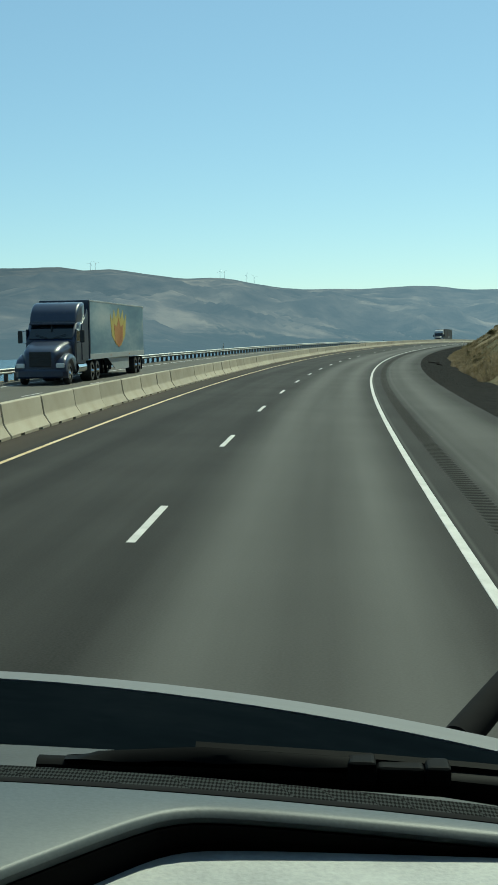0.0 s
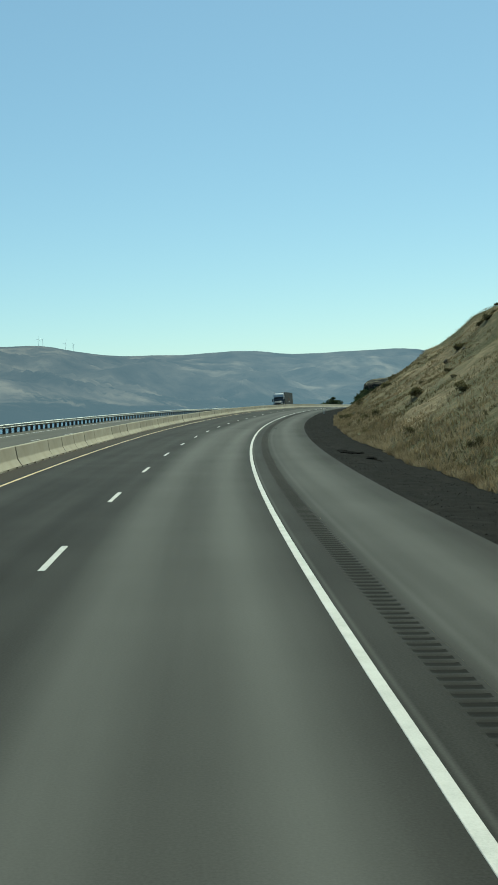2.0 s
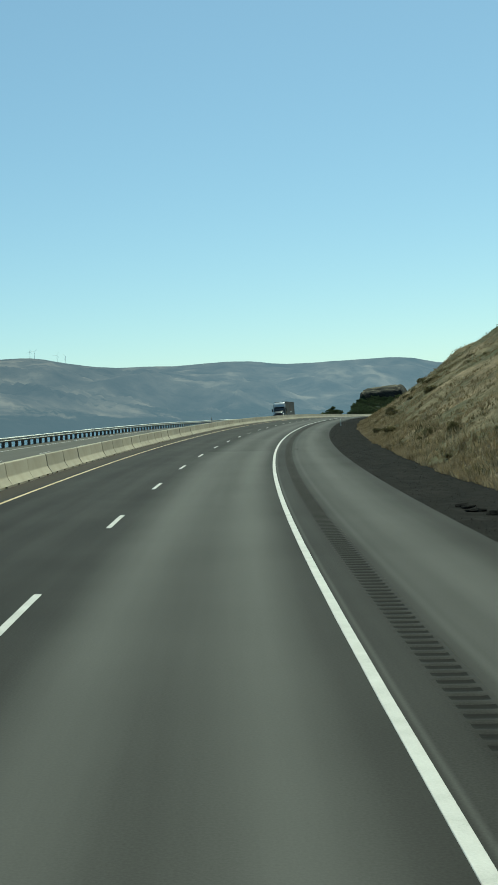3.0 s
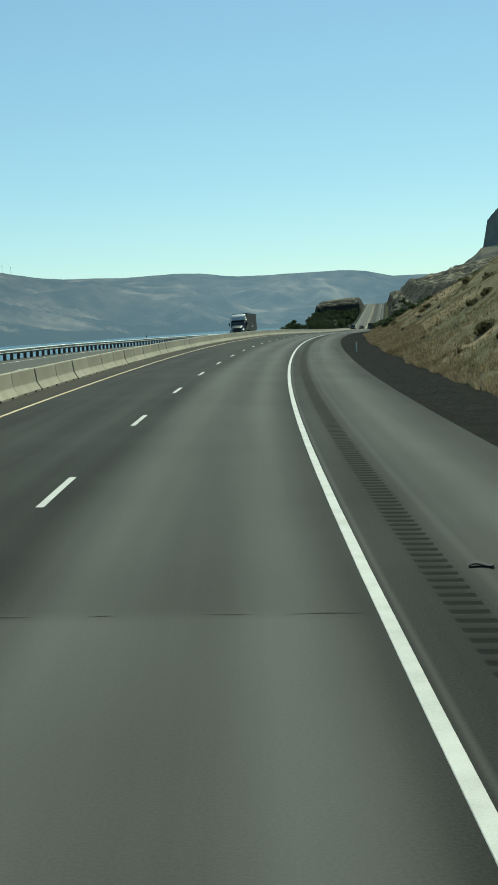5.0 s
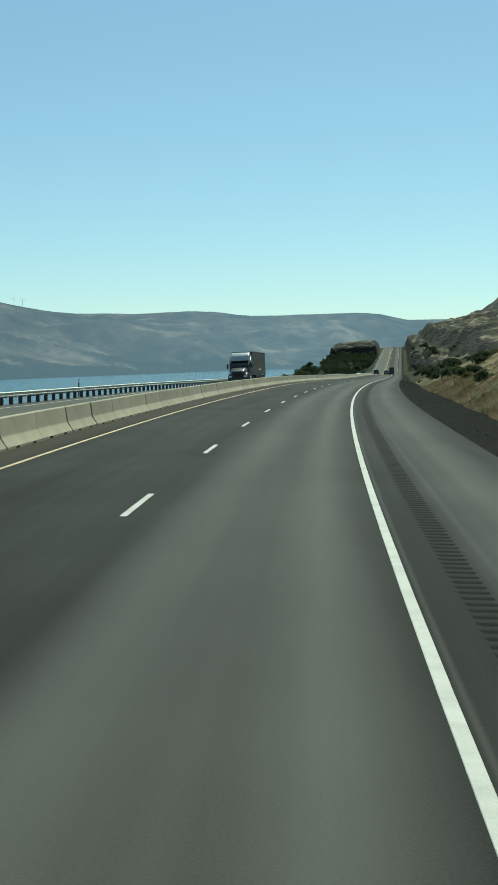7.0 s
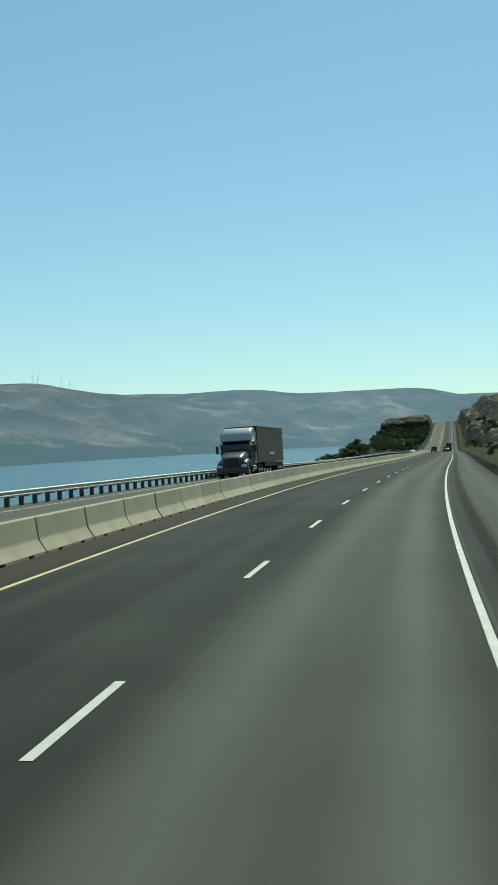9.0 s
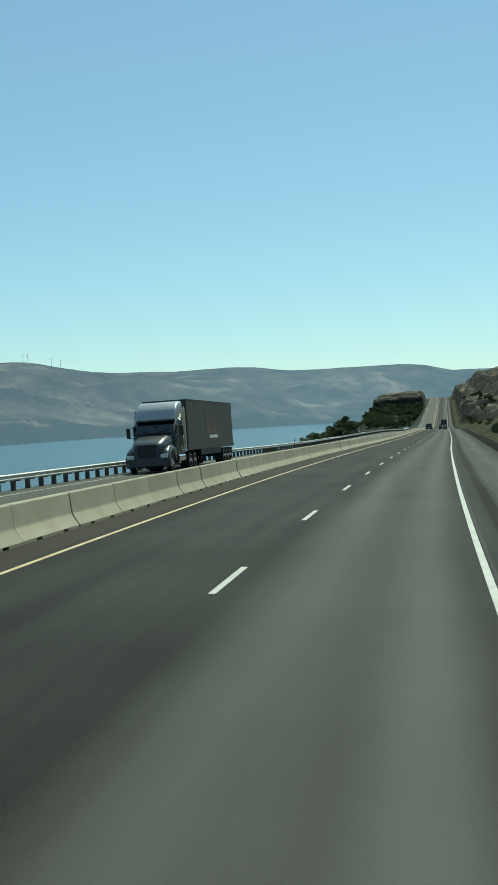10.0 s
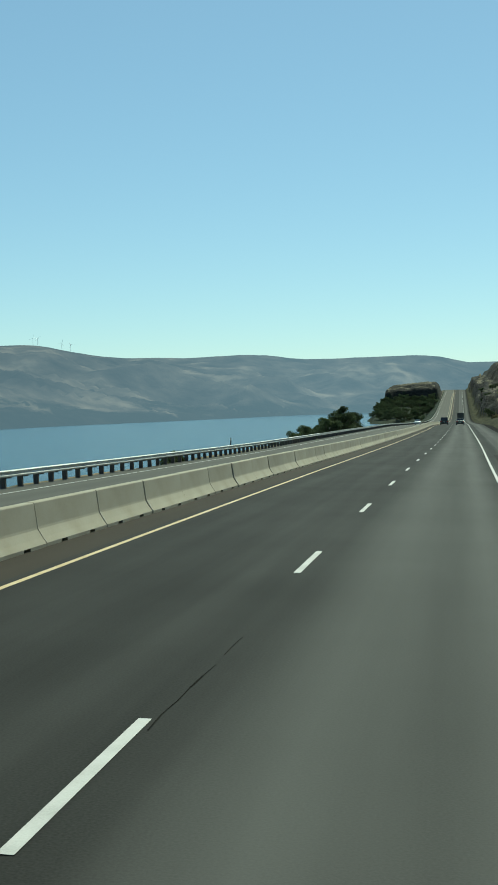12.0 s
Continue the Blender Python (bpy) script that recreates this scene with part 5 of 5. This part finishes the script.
def frit_material():
    """The band of dots printed along the foot of a windshield."""
    m = plain("dotted_band", (0.2, 0.21, 0.2), 0.7)
    m.node_tree.nodes["Principled BSDF"].inputs["Specular IOR Level"].default_value = 0.02
    n, l = m.node_tree.nodes, m.node_tree.links
    tc, mp, ck = n.new("ShaderNodeTexCoord"), n.new("ShaderNodeMapping"), n.new("ShaderNodeTexChecker")
    mp.inputs["Rotation"].default_value = (0, 0, radians(45))
    mp.inputs["Scale"].default_value = (1.0, 0.38, 1.0)
    ck.inputs["Scale"].default_value = 430
    ck.inputs["Color1"].default_value, ck.inputs["Color2"].default_value = (0.001, 0.001, 0.001, 1), (0.032, 0.034, 0.034, 1)
    l.new(tc.outputs["Object"], mp.inputs[0]); l.new(mp.outputs[0], ck.inputs["Vector"])
    l.new(ck.outputs["Color"], n["Principled BSDF"].inputs["Base Color"])
    return m


own = tagged(new("own_truck"), "pale truck cab with a grey dashboard, wipers and hood mirror", "truck")
own.matrix_world = road_pose(0.0, 1.54 + 0.034 * 2.3)
MID = -0.70                                     # the truck's middle, right of its own empty's axis


def across(rows, x0, x1, n=25):
    """Loft across the truck: rows(x) gives the outline (y, z) at x."""
    return loft_bm([[(x, y, z) for y, z in rows(x)] for x in np.linspace(x0, x1, n)])


def fall(x):
    """How far the cowl and hood drop away from the truck's middle."""
    return 0.055 * (x - MID) ** 2


def hood_rows(x):
    f = fall(x) * 1.7
    return [(1.27, 1.87 - f), (1.7, 1.79 - f), (2.24, 1.699 - f), (2.24, 1.0), (1.27, 1.0)]


def rim_rows(x):
    f = fall(x) * 1.7
    y = 2.22 - 0.09 * max(0.0, x + 0.45)
    return [(y, 1.699 + 0.176 * (2.24 - y) + 0.003 - f), (2.26, 1.6985 - f), (2.32, 1.691 - f), (2.38, 1.672 - f), (2.45, 1.59 - f), (2.5, 1.0), (2.24, 1.0), (2.2395, 1.68 - f), (y, 1.69 + 0.176 * (2.24 - y) - f)]


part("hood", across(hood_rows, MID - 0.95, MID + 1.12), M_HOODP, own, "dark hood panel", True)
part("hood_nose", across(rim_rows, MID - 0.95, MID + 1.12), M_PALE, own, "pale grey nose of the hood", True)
def glass_foot(x):
    """Height of the foot of the windshield."""
    return 1.9397 - 0.0549 * (x + 0.048) - 0.0847 * (x + 0.048) ** 2


def cowl_z(x, y):
    return glass_foot(x) - 0.012 - 0.176 * (y - 1.07)


part("cowl", across(lambda x: [(1.074, cowl_z(x, 1.074)), (1.16, cowl_z(x, 1.16)), (1.255, cowl_z(x, 1.255)), (1.264, cowl_z(x, 1.264) - 0.006), (1.264, 1.2), (1.074, 1.2)], MID - 1.0, MID + 1.0), M_COWL, own, "dusty grey plastic cowl")
part("dotted_band", across(lambda x: [(1.0352, glass_foot(x)), (1.072, glass_foot(x) - 0.0012), (1.072, glass_foot(x) - 0.03), (1.0352, glass_foot(x) - 0.03)], MID - 1.0, MID + 1.0), frit_material(), own, "dotted black windshield band")
part("gasket", across(lambda x: [(1.0212, glass_foot(x) + 0.0035), (1.0285, glass_foot(x) + 0.0045), (1.0348, glass_foot(x) + 0.0010), (1.0348, glass_foot(x) - 0.03), (1.0212, glass_foot(x) - 0.03)], MID - 1.0, MID + 1.0), M_MATTE, own, "black rubber windshield gasket", True)


def lip(x):
    """Front edge of the ledge above the tray: straight, then wrapping round its end."""
    t = -0.105 - x
    return max(0.30, 0.983 - 1.45 * (0.5 * t + 0.5 * math.sqrt(t * t + 0.0006)))


def ledge_z(x):
    return 1.966 - 0.045 * (x - MID) ** 2


def ledge_rows(x):
    y, z = lip(x), ledge_z(x)
    return [(y, z - 0.006), (y + 0.003, z - 0.002), (y + 0.010, z), (1.02, glass_foot(x) + 0.003), (1.02, z - 0.03), (y + 0.03, z - 0.03), (y + 0.006, z - 0.010)]


part("dash_ledge", across(ledge_rows, MID - 0.9, MID + 1.1, 141), M_DASH, own, "grained grey dash top", True)
# the recess's shade is put into this wall as matte black
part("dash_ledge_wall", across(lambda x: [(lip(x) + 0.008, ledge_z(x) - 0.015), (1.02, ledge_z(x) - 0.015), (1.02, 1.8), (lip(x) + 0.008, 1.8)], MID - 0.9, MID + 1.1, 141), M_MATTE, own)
part("dash_tray", across(lambda x: [(0.45, 1.900), (min(0.985, lip(x)), 1.9160), (min(0.985, lip(x)), 1.75), (0.45, 1.75)], -0.30, MID + 1.1, 61), M_TRAY, own, "grained pale grey dash tray")
part("dash_body", box_bm(MID - 1.05, MID + 1.15, 0.55, 1.0, 1.1, 1.76, 0.03), M_CABIN, own)


def wiper(dx):
    """A wiper at rest over the cowl: rubber blade, spoiler, arm above it, joint and pivot."""
    drop = lambda x: glass_foot(x + dx) - glass_foot(x)
    bot = lambda x: float(np.interp(x, (-0.24, -0.10, 0.04, 0.12, 0.17, 0.30), (1.9236, 1.9256, 1.9236, 1.9202, 1.9135, 1.898))) + drop(x)
    mid = lambda x: float(np.interp(x, (-0.24, -0.185, -0.10, 0.035, 0.12, 0.17, 0.30), (1.9375, 1.9366, 1.938, 1.9365, 1.934, 1.931, 1.914))) + drop(x)
    top = lambda x: float(np.interp(x, (-0.22, -0.185, -0.10, 0.035, 0.12, 0.17, 0.45), (1.936, 1.9460, 1.9520, 1.9470, 1.9420, 1.9390, 1.905))) + drop(x)

    def blade_rows(x):
        b, m = bot(x), mid(x)
        return [(1.117, b), (1.113, b + 0.35 * (m - b)), (1.113, b + 0.75 * (m - b)), (1.118, m), (1.128, m), (1.131, b + 0.5 * (m - b)), (1.126, b)]

    def shifted(rows, x0, x1, n):
        return loft_bm([[(x + dx, y, z) for y, z in rows(x)] for x in np.linspace(x0, x1, n)])

    w = part("wiper", shifted(blade_rows, -0.24, 0.30, 37), M_WIPER, own, "black wiper blade", True)
    part("rubber_lip", shifted(lambda x: [(1.121, bot(x) - 0.008), (1.121, bot(x) + 0.002), (1.124, bot(x) + 0.002), (1.124, bot(x) - 0.008)], -0.235, 0.295, 25), M_MATTE, w)
    part("spoiler", shifted(lambda x: [(1.112, mid(x) + 0.002 * math.sin(x * 40) ** 2 + 0.001), (1.116, 0.4 * mid(x) + 0.6 * top(x)), (1.122, top(x) - 0.0015), (1.128, 0.5 * mid(x) + 0.5 * top(x)), (1.128, mid(x) + 0.001)], -0.215, 0.05, 19), M_WIPER, w, "", True)
    part("wiper_arm", shifted(lambda x: [(1.128, top(x) - 0.011), (1.127, top(x) - 0.003), (1.133, top(x)), (1.142, top(x) - 0.003), (1.142, top(x) - 0.011)], -0.10, 0.45, 25), M_WIPER, w, "", True)
    for k, (a, b, lift) in enumerate(((0.035, 0.060, -0.001), (0.0605, 0.102, -0.0035), (0.1025, 0.125, 0.0))):
        part("wiper_joint", box_bm(dx + a, dx + b, 1.109 + 0.002 * (k == 1), 1.139, bot((a + b) / 2) + 0.001 + 0.002 * k, top((a + b) / 2) + lift, 0.0045, 3), M_WIPER, w)
    part("pivot", cyl_bm((0.45 + dx, 1.135, cowl_z(0.45 + dx, 1.135) - 0.01), (0.45 + dx, 1.135, top(0.45) + 0.004), 0.02, 0.016, 16), M_WIPER, w, "", True)


wiper(0.0)
wiper(-0.86)
# hood mirror on its arm
part("mirror_arm", cyl_bm((0.30, 2.575, 1.50), (0.56, 3.0, 1.63), 0.036, 0.032, 20), M_MATTE, own, "black mirror arm", True)
mirror = part("hood_mirror", box_bm(0.565, 0.80, 2.96, 3.06, 1.55, 1.765, 0.03, 3), M_BLACK, own, "black hood mirror")
part("mirror_glass", box_bm(0.58, 0.785, 2.952, 2.962, 1.565, 1.75, 0.004), plain("mirror", (0.7, 0.72, 0.72), 0.03, 1.0, dirt=0.02), mirror)
for sx in (-1, 1):
    part("fender", across(lambda x: [(1.3, 1.45), (2.0, 1.50), (2.75, 1.42), (2.95, 1.15), (2.95, 0.6), (1.3, 0.6)], MID + sx * 0.96 - 0.22, MID + sx * 0.96 + 0.22, 5), M_PALE, own)
    wheel(own, MID + sx * 1.0, 2.0, 0.50, 0.28)
    wheel(own, MID + sx * 0.98, -2.6, 0.50, 0.56)
    # cab sides and pillars out of view, added to shade the dash
    part("cab_side", box_bm(MID + sx * 1.2 - 0.04, MID + sx * 1.2 + 0.04, -1.35, 0.72, 0.75, 2.95, 0.02), M_PALE, own)
    part("cab_pillar", cyl_bm((MID + sx * 1.14, 1.06, 1.9), (MID + sx * 1.12, 0.70, 2.92), 0.05, n=8), M_CABIN, own)
    part("cab_front_side", box_bm(MID + sx * 1.2 - 0.04, MID + sx * 1.2 + 0.04, 0.72, 1.28, 0.75, 1.92, 0.02), M_PALE, own)
# unseen roof, back and floor close the cab and keep light off the dash
part("cab_roof", box_bm(MID - 1.24, MID + 1.24, -1.35, 0.70, 2.93, 3.0, 0.02), M_PALE, own)
part("cab_back", box_bm(MID - 1.16, MID + 1.16, -1.4, -1.34, 0.75, 2.93, 0.01), M_CABIN, own)
part("cab_floor", box_bm(MID - 1.16, MID + 1.16, -1.34, 1.06, 0.9, 0.98, 0.01), M_CABIN, own)
part("chassis", box_bm(MID - 0.45, MID + 0.45, -3.4, 2.6, 0.55, 0.9, 0.02), M_BLACK, own)
part("bumper", box_bm(MID - 1.15, MID + 1.15, 2.95, 3.1, 0.4, 0.75, 0.04), M_PALE, own)

carton = tagged(new("carton"), "small silver carton with a dark barcode lying on the dash", "box")
carton.matrix_world = own.matrix_world @ Matrix.Translation((-0.315, 0.955, ledge_z(-0.315) + 0.001)) @ Matrix.Rotation(radians(-4), 4, "Z")
part("box_body", box_bm(-0.055, 0.055, -0.02, 0.02, 0.0, 0.03, 0.002, 1), M_SILVER, carton)
for i in range(9):
    part("bar", box_bm(-0.01 + i * 0.0045, -0.0078 + i * 0.0045, -0.0206, -0.0198, 0.008, 0.022), M_BLACK, carton)
part("red_end", box_bm(0.0552, 0.0562, -0.012, 0.012, 0.004, 0.018), M_RED, carton)
